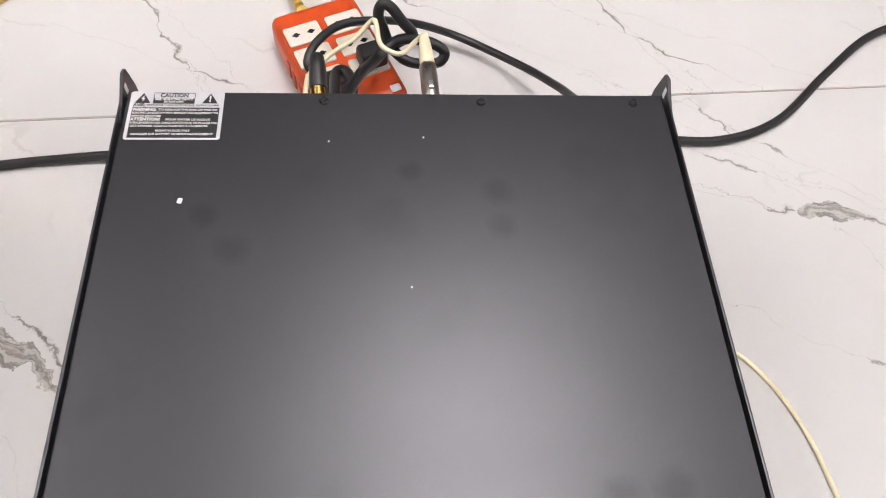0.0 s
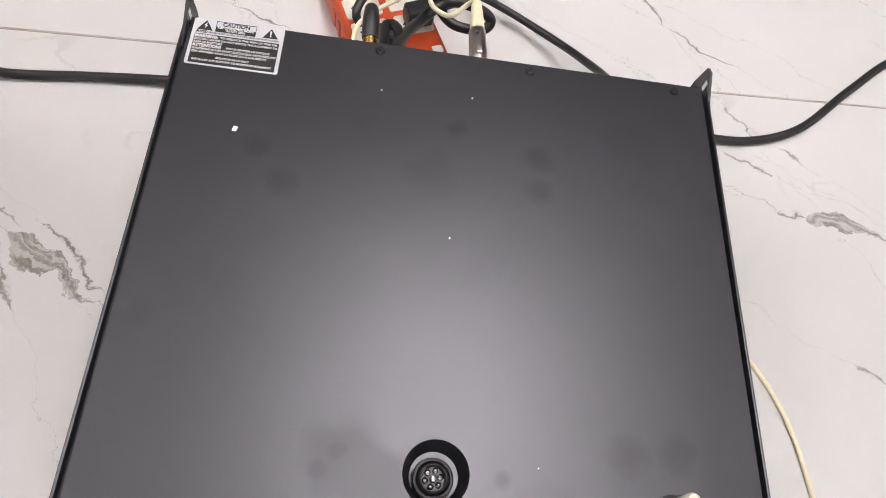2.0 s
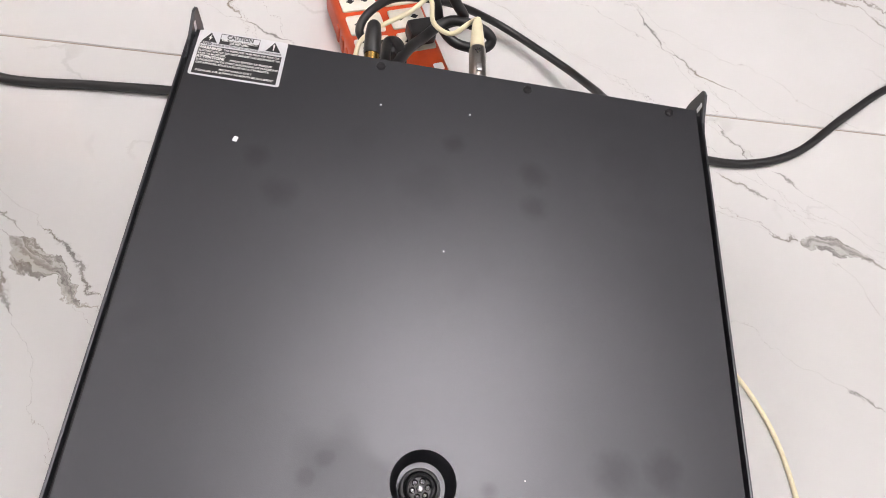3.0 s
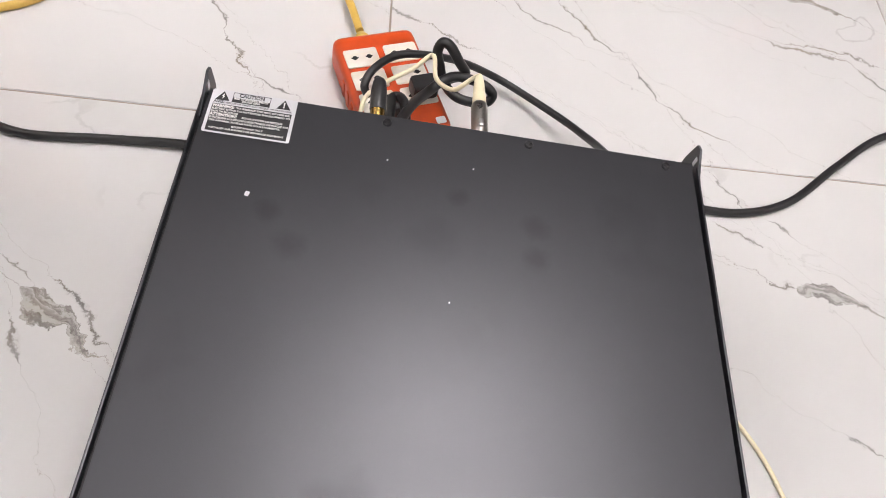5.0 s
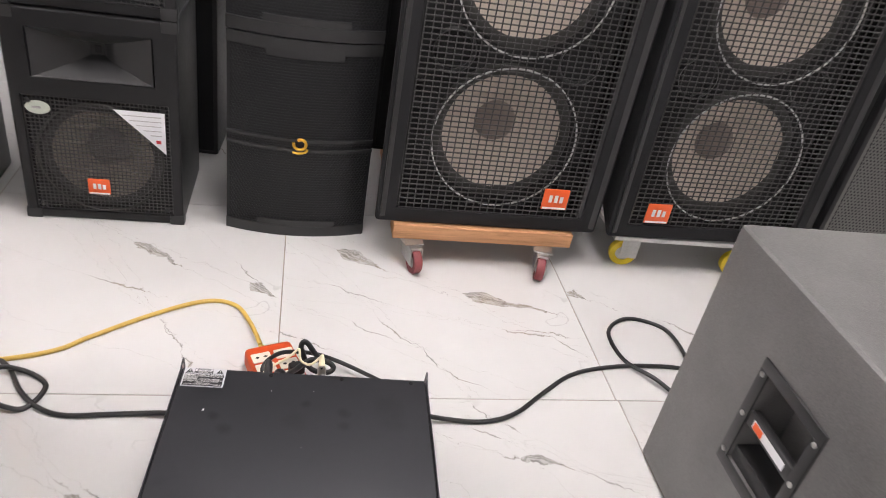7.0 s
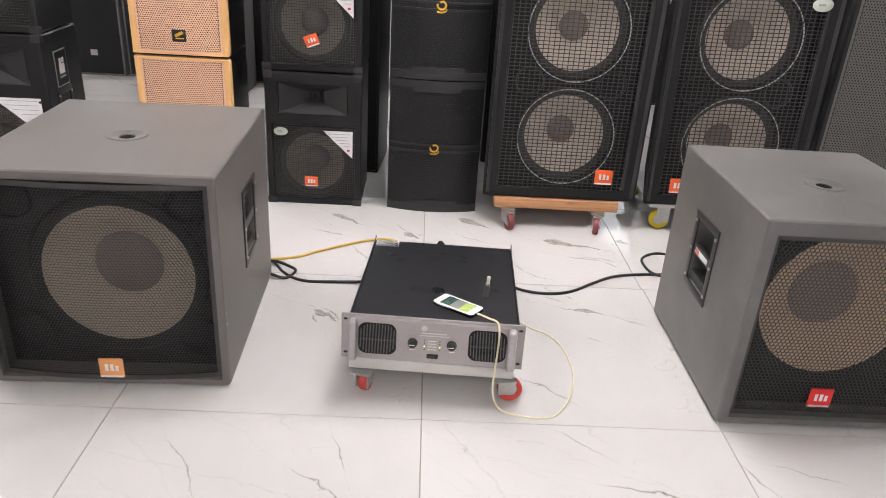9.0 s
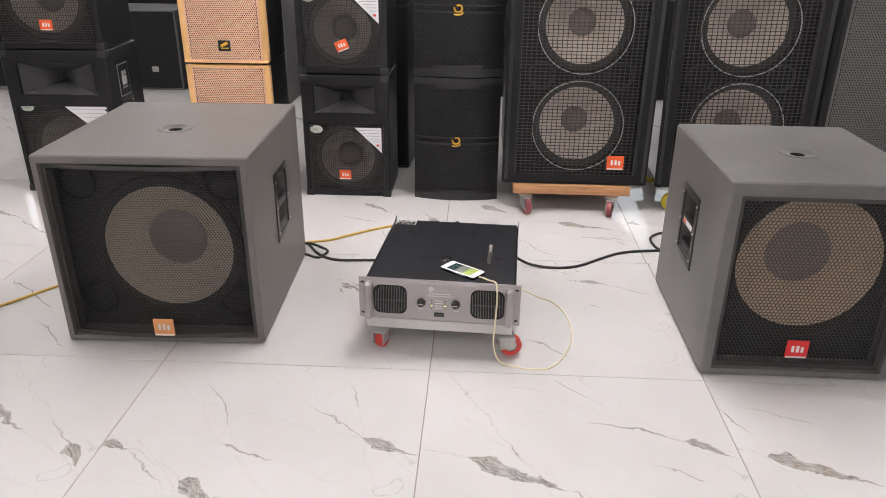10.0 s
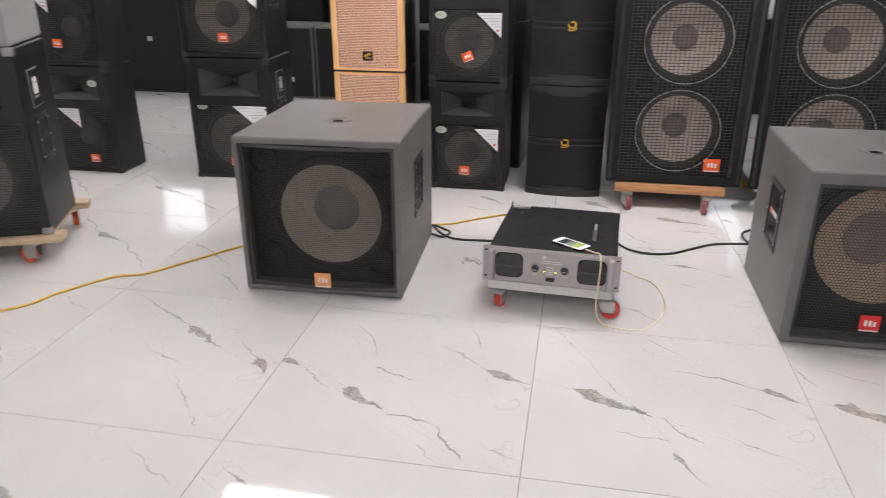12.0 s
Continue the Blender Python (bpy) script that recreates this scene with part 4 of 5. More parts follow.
def dual_speaker(m, w, d, h, z0, label, badge_x, badge_z, tag_at=None):
    """A tall cabinet with two pale woofers behind a square wire mesh, sloping jambs each side."""
    o = thing("tower_speaker", label, "loudspeaker", "tower speakers", m)
    s, b = 0.052, 0.045
    bm = box(-w / 2, w / 2, 0, d, 0, h, 0.014, 3)
    pocket(bm, 1, -1, (-w / 2 + s, b), (w / 2 - s, h - b), 0.17)
    for v in bm.verts:
        if v.co.y > 0.2:
            v.co.x *= 1 - 0.42 * (v.co.y - 0.0) / d      # the sides draw in towards the back
    part("cabinet", bm, CARPET, o)
    for sx in (-1, 1):
        jm = bmesh.new()
        x0, x1 = sx * (w / 2 - 0.012), sx * (w / 2 - s - 0.012)
        v = [jm.verts.new(q) for z in (b * 0.4, h - b * 0.4) for q in ((x0, -0.006, z), (x1, 0.016, z), (x1, 0.03, z), (x0, 0.004, z))]
        for f in ((0, 1, 5, 4), (1, 2, 6, 5), (2, 3, 7, 6), (3, 0, 4, 7), (0, 3, 2, 1), (4, 5, 6, 7)):
            jm.faces.new([v[i] for i in f])
        bmesh.ops.recalc_face_normals(jm, faces=jm.faces[:])
        j = part("jamb", jm, PLASTIC, o, "dark grey sloping side strip", smooth=0)
        for k in range(4):
            part("screw", lathe([(0.005, 0), (0.005, 0.002), (0, 0.003)], pose(sx * (w / 2 - 0.035), 0.004, h * (0.16 + 0.21 * k), 90), 10), STEEL, j)
    gw, gh = w - 2 * s - 0.02, h - 2 * b
    zs = [0.262 - b, 0.69 - b]
    r = 0.197
    baf = part("baffle", plate_hole(gw, gh, zs, r), BAFFLE, o)
    baf.location = (0, 0.078, b)
    for z in zs:
        woofer(o, 0, z + b, r, 0.076, CONE_PALE, CAP_TAN, depth=0.085, cap_r=0.29)
        part("mesh_ring", lathe([(r * 1.0, 0.0), (r * 1.0, 0.004), (r * 1.02, 0.004), (r * 1.02, 0.0)], pose(0, 0.026, z + b, 90), 64), RINGMETAL, o, "bright metal ring behind the mesh")
    for px in (-0.17, 0.17):
        part("port", lathe([(0.062, 0.003), (0.056, 0.01), (0.05, 0.003), (0.05, -0.06), (0, -0.06)], pose(px, 0.076, 0.476, 90), 24), PLASTIC, o, "bass reflex port")
    part("grille", wire_grille(gw, gh, 0.0205, 0.0145, 0.0015, z0=b), WIRE, o, "dark square wire mesh grille", smooth=0).location = (0, 0.012, 0)
    badge(o, badge_x, badge_z, 0.075, 0.064, ORANGE, y=0.002)
    if tag_at:
        oval_sticker(o, *tag_at, 0.004, 0.04)
    return o


def tower_dolly(m, w, d, plank, wheel, casters, label, z_top=0.118, th=0.042):
    o = thing("dolly", label, "dolly", "dollies", m)
    part("front_plank", box(0, w, 0, 0.075, z_top - th, z_top, 0.003), plank, o)
    part("back_plank", box(0, w, d - 0.075, d, z_top - th, z_top, 0.003), plank, o)
    for x in (0.06, w - 0.13):
        part("cross_plank", box(x, x + 0.07, 0.075, d - 0.075, z_top - th, z_top - 0.006, 0.002), plank, o)
    for x, y, turn in casters:
        caster(o, x, y, z_top - th, 0.036, wheel, turn, off=0.038)
    return o


tower_dolly(pose(0.286, 1.335, 0), 0.528, 0.43, WOOD, PLUMWHEEL, ((0.055, 0.0, 195), (0.445, -0.005, 165), (0.06, 0.39, 30), (0.46, 0.39, 10)), "rough pine plank dolly with dark red casters", z_top=0.128, th=0.044)
dual_speaker(pose(0.558, 1.348, 0.129), 0.650, 0.44, 1.22, 0.118, "tall black tower speaker with two pale woofers on a pine dolly", 0.177, 0.106)
DF = thing("dolly", "white board dolly with yellow casters under a tower speaker", "dolly", "dollies", pose(0.95, 1.335, 0, 0, 0, -1))
part("board", box(0, 0.57, 0.01, 0.5, 0.114, 0.129, 0.003), BOARD, DF)
for cx, cy, ct in ((0.09, 0.06, 78), (0.46, 0.04, 82), (0.06, 0.45, 20), (0.5, 0.45, 10)):
    caster(DF, cx, cy, 0.114, 0.043, YELWHEEL, ct)
dual_speaker(pose(1.246, 1.335, 0.134, 0, -1.3, -1), 0.652, 0.52, 1.22, 0.12, "tall black tower speaker with two pale woofers on yellow casters", -0.19, 0.088, tag_at=(0.235, 0.83))

BIG = thing("wide_speaker", "tall wide cabinet faced all over with grey perforated grille", "loudspeaker", "", pose(1.985, 1.30, 0.0, 0, 0, -2))
part("cabinet", box(-0.40, 0.40, 0.012, 0.6, 0, 1.5, 0.01, 2), GREYCAB, BIG)
part("backing", box(-0.385, 0.385, 0.006, 0.014, 0.02, 1.48), BAFFLE, BIG, smooth=0)
part("grille", hex_grille(0.79, 1.49, 0.0118, 0.62, 0.004, z0=0.005, rim=0.01), GREYGRILLE, BIG, "grey perforated steel grille", smooth=0)
part("edge", box(-0.408, -0.392, -0.002, 0.03, 0, 1.5, 0.004), BLACK, BIG)


def plain_box(name, m, w, d, h, material, label, group="stored cabinets", mark=None, front=CARPET):
    o = thing(name, label, "loudspeaker", group, m)
    bm = box(-w / 2, w / 2, 0, d, 0, h, 0.012, 2)
    pocket(bm, 1, -1, (-w / 2 + 0.014, 0.014), (w / 2 - 0.014, h - 0.014), 0.012)
    part("cabinet", bm, material, o)
    part("front_cloth", box(-w / 2 + 0.015, w / 2 - 0.015, 0.003, 0.012, 0.015, h - 0.015), front, o, smooth=0)
    if mark:
        part("mark", slab(0.05, 0.04, 0.003, 0.003, pose(mark[0], 0.004, mark[1])), INKGREY, o, "small pale badge")
    return o


# the row of stored cabinets at the back
for k, (x, w, h, mk) in enumerate(((-4.75, 0.98, 0.92, None), (-3.72, 1.0, 0.92, (0.02, 0.47)), (-2.69, 1.02, 0.60, (0.30, 0.16)), (-1.655, 1.02, 0.60, (-0.1, 0.2)),
                                   (0.2, 0.98, 0.98, None), (1.25, 0.98, 0.72, None), (2.3, 0.98, 0.98, None), (-0.7, 0.7, 0.9, None))):
    # The 0.60 high pair is painted grey so that the tops look lit.
    plain_box("stored_subwoofer", pose(x, 3.76 + 0.02 * (k % 2), 0), w, 0.46, h, GREYCAB if h == 0.60 else BLACK, "large black-fronted stored bass cabinet in the back row", mark=mk)
for x in (-2.75, -1.7):
    plain_box("stored_subwoofer", pose(x, 4.26, 0), 1.0, 0.5, 0.96, CARPET, "tall black carpeted cabinet standing behind others")
plain_box("tall_speaker", pose(-1.37, 3.35, 0), 0.25, 0.40, 1.2, GREYCAB, "tall grey speaker cabinet seen edge on")
plain_box("stored_speaker", pose(-0.445, 1.94, 0, 0, 0, -4), 0.40, 0.36, 0.84, BLACK, "black cabinet standing behind a stack")
plain_box("stored_speaker", pose(-0.445, 1.95, 0.842, 0, 0, -4), 0.40, 0.36, 0.6, BLACK, "black cabinet stacked behind others")
tower_dolly(pose(0.292, 1.815, 0), 0.52, 0.45, WOOD, PLUMWHEEL, ((0.06, 0.05, 200), (0.46, 0.05, 170), (0.06, 0.40, 30), (0.46, 0.40, 10)), "pine plank dolly behind the tower speakers")
plain_box("stored_speaker", pose(0.53, 1.825, 0.118), 0.56, 0.45, 1.15, BLACK, "tall black cabinet on a pine dolly")

# the angled speaker on its plywood dolly
HM = pose(-2.28, 0.075, 0, 0, 0, 22)
tower_dolly(HM @ pose(-0.30, -0.02, 0), 0.62, 0.5, PLY, ORWHEEL, ((0.5, 0.03, 60), (0.06, 0.05, 20), (0.55, 0.45, 20), (0.06, 0.45, 10)), "plywood dolly with orange casters", z_top=0.125, th=0.03)
two_way(HM @ pose(0, 0.0, 0.127), 0.56, 0.38, 0.745, "worn black stage speaker with name plate on a dolly", "stage speakers", side_plate=True, tag=False, oval=False, corners=WORNSTEEL)
plain_box("grey_speaker", HM @ pose(0.06, 0.02, 0.874), 0.42, 0.4, 0.5, PALECAB, "pale grey cabinet stacked on a stage speaker", front=PALECAB)

# ---- the amplifier on its little dolly ----
AM = pose(0.0195, 0.103, 0, 0, 0, -3.3)
dolly = thing("equipment_dolly", "low white board dolly with red casters", "dolly", "", AM)
part("board", box(-0.222, 0.222, 0.0, 0.50, -0.034, -0.001, 0.004, 2, m=pose(0, 0, 0.109, -2.1)), BOARD, dolly)
for cx, cy, ct, zt, cr in ((-0.180, 0.0, -12, 0.0735, 0.031), (0.200, 0.012, -78, 0.0735, 0.034), (-0.17, 0.44, 10, 0.058, 0.025), (0.17, 0.44, -20, 0.058, 0.025)):
    caster(dolly, cx, cy, zt, cr, REDWHEEL, ct)

amp = thing("power_amplifier", "rack power amplifier with silver front panel and black steel top", "amplifier", "", AM @ pose(0, 0, 0.110, -2.1))
PH, CW, CB, CT = 0.132, 0.446, 0.532, 0.124      # panel height, chassis width, back, top
XL, XR = -0.2222, 0.2265                         # outer faces of the chassis sides


def lid():
    """The chassis lid: one sheet with a round hole for the transformer screw, folded down along both sides."""
    bm = bmesh.new()
    cx, cy, r, n = 0.002, 0.186, 0.0215, 48
    x0, x1, y0, y1 = XL + 0.0056, XR - 0.0056, 0.004, CB
    ring, edge = [], []
    for i in range(n):
        a = 2 * math.pi * (i + 0.5) / n
        c, s = math.cos(a), math.sin(a)
        k = min((x1 - cx if c > 0 else cx - x0) / max(abs(c), 1e-6), (y1 - cy if s > 0 else cy - y0) / max(abs(s), 1e-6))
        ring.append(bm.verts.new((cx + r * c, cy + r * s, CT)))
        edge.append(bm.verts.new((cx + k * c, cy + k * s, CT)))
    for i in range(n):
        j = (i + 1) % n
        bm.faces.new((ring[i], ring[j], edge[j], edge[i]))
    for px, py in ((x0, y0), (x1, y0), (x1, y1), (x0, y1)):
        v = bm.verts.new((px, py, CT))
        near = sorted(edge, key=lambda q: (q.co - v.co).length)[:2]
        bm.faces.new((v, near[0], near[1]))
    for a, b, c, d in (((x0, y0), (x0, y1), 0, 0), ((x1, y1), (x1, y0), 0, 0), ((x1, y1), (x0, y1), 0, 0)):
        bm.faces.new([bm.verts.new((*p, z)) for p, z in ((a, CT), (b, CT), (b, CT - 0.004), (a, CT - 0.004))])
    bmesh.ops.recalc_face_normals(bm, faces=bm.faces[:])
    if max(bm.faces, key=lambda f: f.calc_area()).normal.z < 0:
        bmesh.ops.reverse_faces(bm, faces=bm.faces[:])
    return bm


top = part("lid", lid(), CHASSIS, amp, "satin black steel lid with faint finger marks", smooth=0)
bowl = part("screw_well", lathe([(0.0215, CT), (0.0212, CT - 0.003), (0.0195, CT - 0.008), (0.016, CT - 0.013), (0, CT - 0.014)], pose(0.002, 0.186, 0), 40), CHASSIS, top, "round dished well")
part("screw_washer", lathe([(0.0135, CT - 0.0135), (0.0135, CT - 0.0085), (0.0128, CT - 0.0075), (0.0112, CT - 0.0072), (0.0104, CT - 0.009)], pose(0.001, 0.184, 0), 36), SCREW, bowl)
head = part("screw_head", lathe([(0.0104, CT - 0.009), (0.0098, CT - 0.0055), (0.0090, CT - 0.0045), (0.0080, CT - 0.0050), (0.0074, CT - 0.0085), (0, CT - 0.0088)], pose(0.001, 0.184, 0), 36), SCREW, bowl, "black round screw head with a deep socket")
# Six polished bumps and a pin, added to shape the socket's star of glints.
for k in range(6):
    part("glint_lobe", lathe([(0.0021, CT - 0.009), (0.0019, CT - 0.0068), (0.0010, CT - 0.0060), (0, CT - 0.0058)],
                              pose(0.001 + 0.0052 * math.cos(radians(60 * k + 15)), 0.184 + 0.0052 * math.sin(radians(60 * k + 15)), 0), 12), SOCKETSTEEL, head)
part("glint_pin", lathe([(0.0026, CT - 0.009), (0.0022, CT - 0.0066), (0, CT - 0.0060)], pose(0.001, 0.184, 0), 6), SOCKETSTEEL, head)
part("side_wall", box(XL, XL + 0.0022, 0.004, CB, 0.0, CT + 0.001, 0.0007), CHASSIS, amp)
part("side_wall", box(XR - 0.0022, XR, 0.004, CB, 0.0, CT + 0.001, 0.0007), CHASSIS, amp)
part("bottom_plate", box(-CW / 2 + 0.004, CW / 2 - 0.004, 0.006, CB, 0.0, 0.004), CHASSIS, amp, smooth=0)
part("rear_panel", box(-CW / 2 + 0.004, CW / 2 - 0.004, CB - 0.004, CB - 0.001, 0.004, CT - 0.002), CHASSIS, amp, smooth=0)
for xa in (XL + 0.0023, XR - 0.0055):
    part("lid_seam", box(xa, xa + 0.0032, 0.006, CB, CT - 0.012, CT - 0.006), BAFFLE, amp, smooth=0)


def rear_ear(sx):
    """A rear rack support: a thin upright fin with a white block for its lit slot, standing behind the back corner."""
    bm = bmesh.new()
    x = XL + 0.002 if sx < 0 else XR - 0.0004
    out = [(CB - 0.03, 0.0), (CB + 0.022, 0.02), (CB + 0.022, CT - 0.016), (CB + 0.016, CT + 0.009), (CB + 0.009, CT + 0.0115), (CB - 0.014, CT + 0.001), (CB - 0.03, CT - 0.002)]
    a = [bm.verts.new((x - 0.0012, y, z)) for y, z in out]
    b = [bm.verts.new((x + 0.0012, y, z)) for y, z in out]
    bm.faces.new(a)
    bm.faces.new(b[::-1])
    for i in range(len(out)):
        bm.faces.new((a[i], a[(i + 1) % len(out)], b[(i + 1) % len(out)], b[i]))
    bmesh.ops.recalc_face_normals(bm, faces=bm.faces[:])
    e = part("rear_ear", bm, CHASSIS, amp, "black steel rack ear", smooth=0)
    # No opening: the light through the slot is put in as a white block.
    part("ear_slot", box(x - 0.0016, x + 0.0016, CB + 0.001, CB + 0.006, CT - 0.005, CT + 0.005, 0.0008), PAPER, e, "white block standing for light through a slot", smooth=0)


rear_ear(-1)
rear_ear(1)
for u in (-0.062, 0.066, 0.195):
    s = part("lid_screw", lathe([(0.0042, CT), (0.0042, CT + 0.0008), (0.0034, CT + 0.0018), (0, CT + 0.0022)], pose(u, CB - 0.008, 0), 18), SCREW, amp, "small cross-head screw")
    part("screw_slot", box(-0.0024, 0.0024, -0.0004, 0.0004, CT + 0.0020, CT + 0.0026, bm=box(-0.0004, 0.0004, -0.0024, 0.0024, CT + 0.0020, CT + 0.0026, m=pose(u, CB - 0.008, 0, 0, 0, 20)), m=pose(u, CB - 0.008, 0, 0, 0, 20)), BAFFLE, s, smooth=0)
for u in (-0.14, 0.0, 0.15):
    part("lid_screw", lathe([(0.0036, CT), (0.0036, CT + 0.0006), (0, CT + 0.0016)], pose(u, 0.022, 0), 14), SCREW, amp)
for y in (0.16, 0.33):
    part("side_screw", lathe([(0.004, 0), (0.004, 0.0012), (0, 0.002)], pose(XL, y, CT - 0.008, 0, -90, 0), 12), SCREW, amp)
for px, py, sz in ((-0.1644, 0.428, 0.0023), (-0.0575, 0.483, 0.0008), (0.017, 0.487, 0.0009), (0.0036, 0.3545, 0.0006)):
    part("paint_fleck", slab(sz * 1.5, sz * 2.0, 0.0003, sz * 0.2, pose(px, py, CT, -90, 0, 0) @ pose(0, 0, 0, 0, 12, 0)), PAPER, amp, "chip of white paint on the lid")

# the warning label on the lid
stk = part("warning_label", slab(0.0725, 0.0480, 0.0004, 0.002, pose(-0.1775, 0.5080, CT + 0.0004, -90, 0, 0)), LABELPAPER, amp, "black and white printed warning label")
LZ = CT + 0.0010
LX, LY = -0.1775, 0.5080
lb = box(LX - 0.0335, LX + 0.0335, LY - 0.0225, LY + 0.0075, LZ - 0.0004, LZ)
part("label_black", box(LX - 0.0185, LX + 0.0135, LY + 0.0115, LY + 0.0168, LZ - 0.0004, LZ, bm=lb), INKBLACK, stk, smooth=0)
fr = bmesh.new()
for a, b, c, d in ((-0.0185, 0.0135, 0.0222, 0.0226), (-0.0185, -0.0181, 0.0115, 0.0226), (0.0131, 0.0135, 0.0115, 0.0226)):
    box(LX + a, LX + b, LY + c, LY + d, LZ - 0.0004, LZ, bm=fr)
part("label_frame", fr, INKBLACK, stk, smooth=0)
for tx in (-0.0265, 0.0255):
    bm = mesh_from([(LX + tx - 0.0062, LY + 0.0118, LZ), (LX + tx + 0.0062, LY + 0.0118, LZ), (LX + tx, LY + 0.0222, LZ)], [(0, 1, 2)])
    part("warning_triangle", bm, INKBLACK, stk, smooth=0)
bm = mesh_from([(LX - 0.0262 + a, LY + b, LZ + 0.0003) for a, b in ((0.0008, 0.0202), (-0.0016, 0.0160), (-0.0002, 0.0160), (-0.0008, 0.0130), (0.0014, 0.0166), (0.0001, 0.0166))], [(0, 1, 2), (0, 2, 5), (2, 3, 4), (2, 4, 5)])
part("bolt_sign", bm, INKWHITE, stk, smooth=0)
words("!", 0.0085, pose(LX + 0.0255, LY + 0.0160, LZ + 0.0003), INKWHITE, stk, bold=0.0002)
for text, size, x, y, width, mat_, al, bold in (
        ("CAUTION", 0.0056, -0.0025, 0.0194, 0.0215, INKBLACK, "CENTER", 0.00018),
        ("RISK OF ELECTRIC SHOCK", 0.0027, -0.0025, 0.0155, 0.029, INKWHITE, "CENTER", 0.00006),
        ("DO NOT OPEN", 0.0027, -0.0025, 0.0130, 0.015, INKWHITE, "CENTER", 0.00006),
        ("AVIS:", 0.0040, -0.0285, 0.0096, 0.0095, INKBLACK, "CENTER", 0.00015),
        ("RISQUE DE CHOC ELECTRIQUE, NE PAS OUVRIR", 0.0026, 0.0052, 0.0094, 0.0555, INKBLACK, "CENTER", 0.00003),
        ("WARNING:", 0.0042, -0.0240, 0.0050, 0.0185, INKWHITE, "CENTER", 0.00015),
        ("TO REDUCE THE RISK OF FIRE OR", 0.0027, 0.0095, 0.0049, 0.0455, INKWHITE, "CENTER", 0.00004),
        ("ELECTRIC SHOCK DO NOT EXPOSE THIS EQUIPMENT TO", 0.0027, 0.0, 0.0016, 0.0655, INKWHITE, "CENTER", 0.00004),
        ("RAIN OR MOISTURE.", 0.0027, -0.0215, -0.0014, 0.0225, INKWHITE, "CENTER", 0.00004),
        ("ATTENTION!", 0.0042, -0.0220, -0.0048, 0.0225, INKWHITE, "CENTER", 0.00015),
        ("POUR EVITER LE RISQUE", 0.0027, 0.0105, -0.0050, 0.034, INKWHITE, "CENTER", 0.00004),
        ("D'INCENDIE OU DE CHOC ELECTRIQUE, NE PLACEZ PAS", 0.0027, 0.0, -0.0083, 0.0655, INKWHITE, "CENTER", 0.00004),
        ("CET APPAREIL SOUS LA PLUIE OU A L'HUMIDITE.", 0.0027, -0.0030, -0.0114, 0.059, INKWHITE, "CENTER", 0.00004),
        ("MOUNT IN RACK ONLY", 0.0027, 0.0, -0.0160, 0.026, INKWHITE, "CENTER", 0.00004),
        ("INSTALLER SUR SUPPORT DE MONTAGE SEULEMENT", 0.0027, 0.0, -0.0193, 0.062, INKWHITE, "CENTER", 0.00004)):
    ob = words(text, size, pose(LX + x, LY + y, LZ + 0.0003), mat_, stk, width=width, bold=bold, depth=0.00008)

# the silver front panel
fp = box(-0.2415, 0.2415, -0.003, 0.003, 0, PH, 0.002, 2)
panel = part("front_panel", fp, PANEL, amp, "brushed silver rack panel")
part("panel_body", box(-0.205, 0.205, -0.012, -0.003, 0.006, PH - 0.006, 0.004, 3), PANEL, panel)
for sx in (-1, 1):
    part("panel_handle", box(sx * 0.2085 - 0.011, sx * 0.2085 + 0.011, -0.036, -0.003, 0.006, PH - 0.008, 0.010, 4), PANEL_EDGE, panel, "rounded silver rack handle")
    for z in (0.016, PH - 0.016):
        part("rack_slot", slab(0.011, 0.006, 0.0008, 0.0028, pose(sx * 0.230, -0.003, z)), INKBLACK, panel)
    c = sx * 0.145
    gr = part("fan_grille", slab(0.100, 0.092, 0.0015, 0.022, pose(c, -0.012, 0.068)), BAFFLE, panel, "dark slatted fan opening")
    for k in range(12):
        u = (k - 5.5) * 0.0079
        hh = 0.086 if abs(k - 5.5) < 4 else 0.074 if abs(k - 5.5) < 5 else 0.058
        part("slat", slab(0.0030, hh, 0.003, 0.0016, pose(c + u, -0.0134, 0.068, 0, -2 * sx, 0), n=3), SLAT, gr)
    part("slat_bar", slab(0.092, 0.0018, 0.003, 0.0006, pose(c, -0.0134, 0.066), n=3), SLAT, gr)
    k = part("gain_knob", lathe([(0.0132, 0.0), (0.0132, 0.003), (0.0108, 0.004), (0.0100, 0.014), (0.0090, 0.0155), (0, 0.0155)], pose(sx * 0.0515, -0.012, 0.064, 90), 28), PLASTIC, panel, "round black gain knob")
    part("pointer", box(sx * 0.0515 - 0.008, sx * 0.0515 + 0.006, -0.0282, -0.0274, 0.063, 0.065), INKWHITE, k, smooth=0)
    for q in range(4):
        led = part("indicator", lathe([(0.0016, 0), (0.0016, 0.001), (0, 0.0018)], pose(sx * 0.020, -0.012, 0.046 + 0.0085 * q, 90), 10), LEDGREEN if q == 1 else INKBLACK, panel, "lit yellow-green indicator" if q == 1 else "")
    part("printed_bar", slab(0.014, 0.0022, 0.0003, 0.0004, pose(sx * 0.053, -0.012, 0.042)), INKWHITE, panel)
for q in range(4):
    part("printed_bar", slab(0.022, 0.0018, 0.0003, 0.0004, pose(0, -0.012, 0.046 + 0.0085 * q)), INKWHITE, panel)
part("printed_mark", lathe([(0, 0.0003), (0.008, 0.0003), (0.008, 0)], pose(-0.022, -0.012, 0.108, 90), 24), INKPALE, panel, "pale round printed emblem")
part("printed_bar", slab(0.032, 0.006, 0.0003, 0.001, pose(0.006, -0.012, 0.104)), INKGREY, panel)
part("printed_bar", slab(0.066, 0.0034, 0.0003, 0.0008, pose(0.004, -0.012, 0.094)), INKPALE, panel)
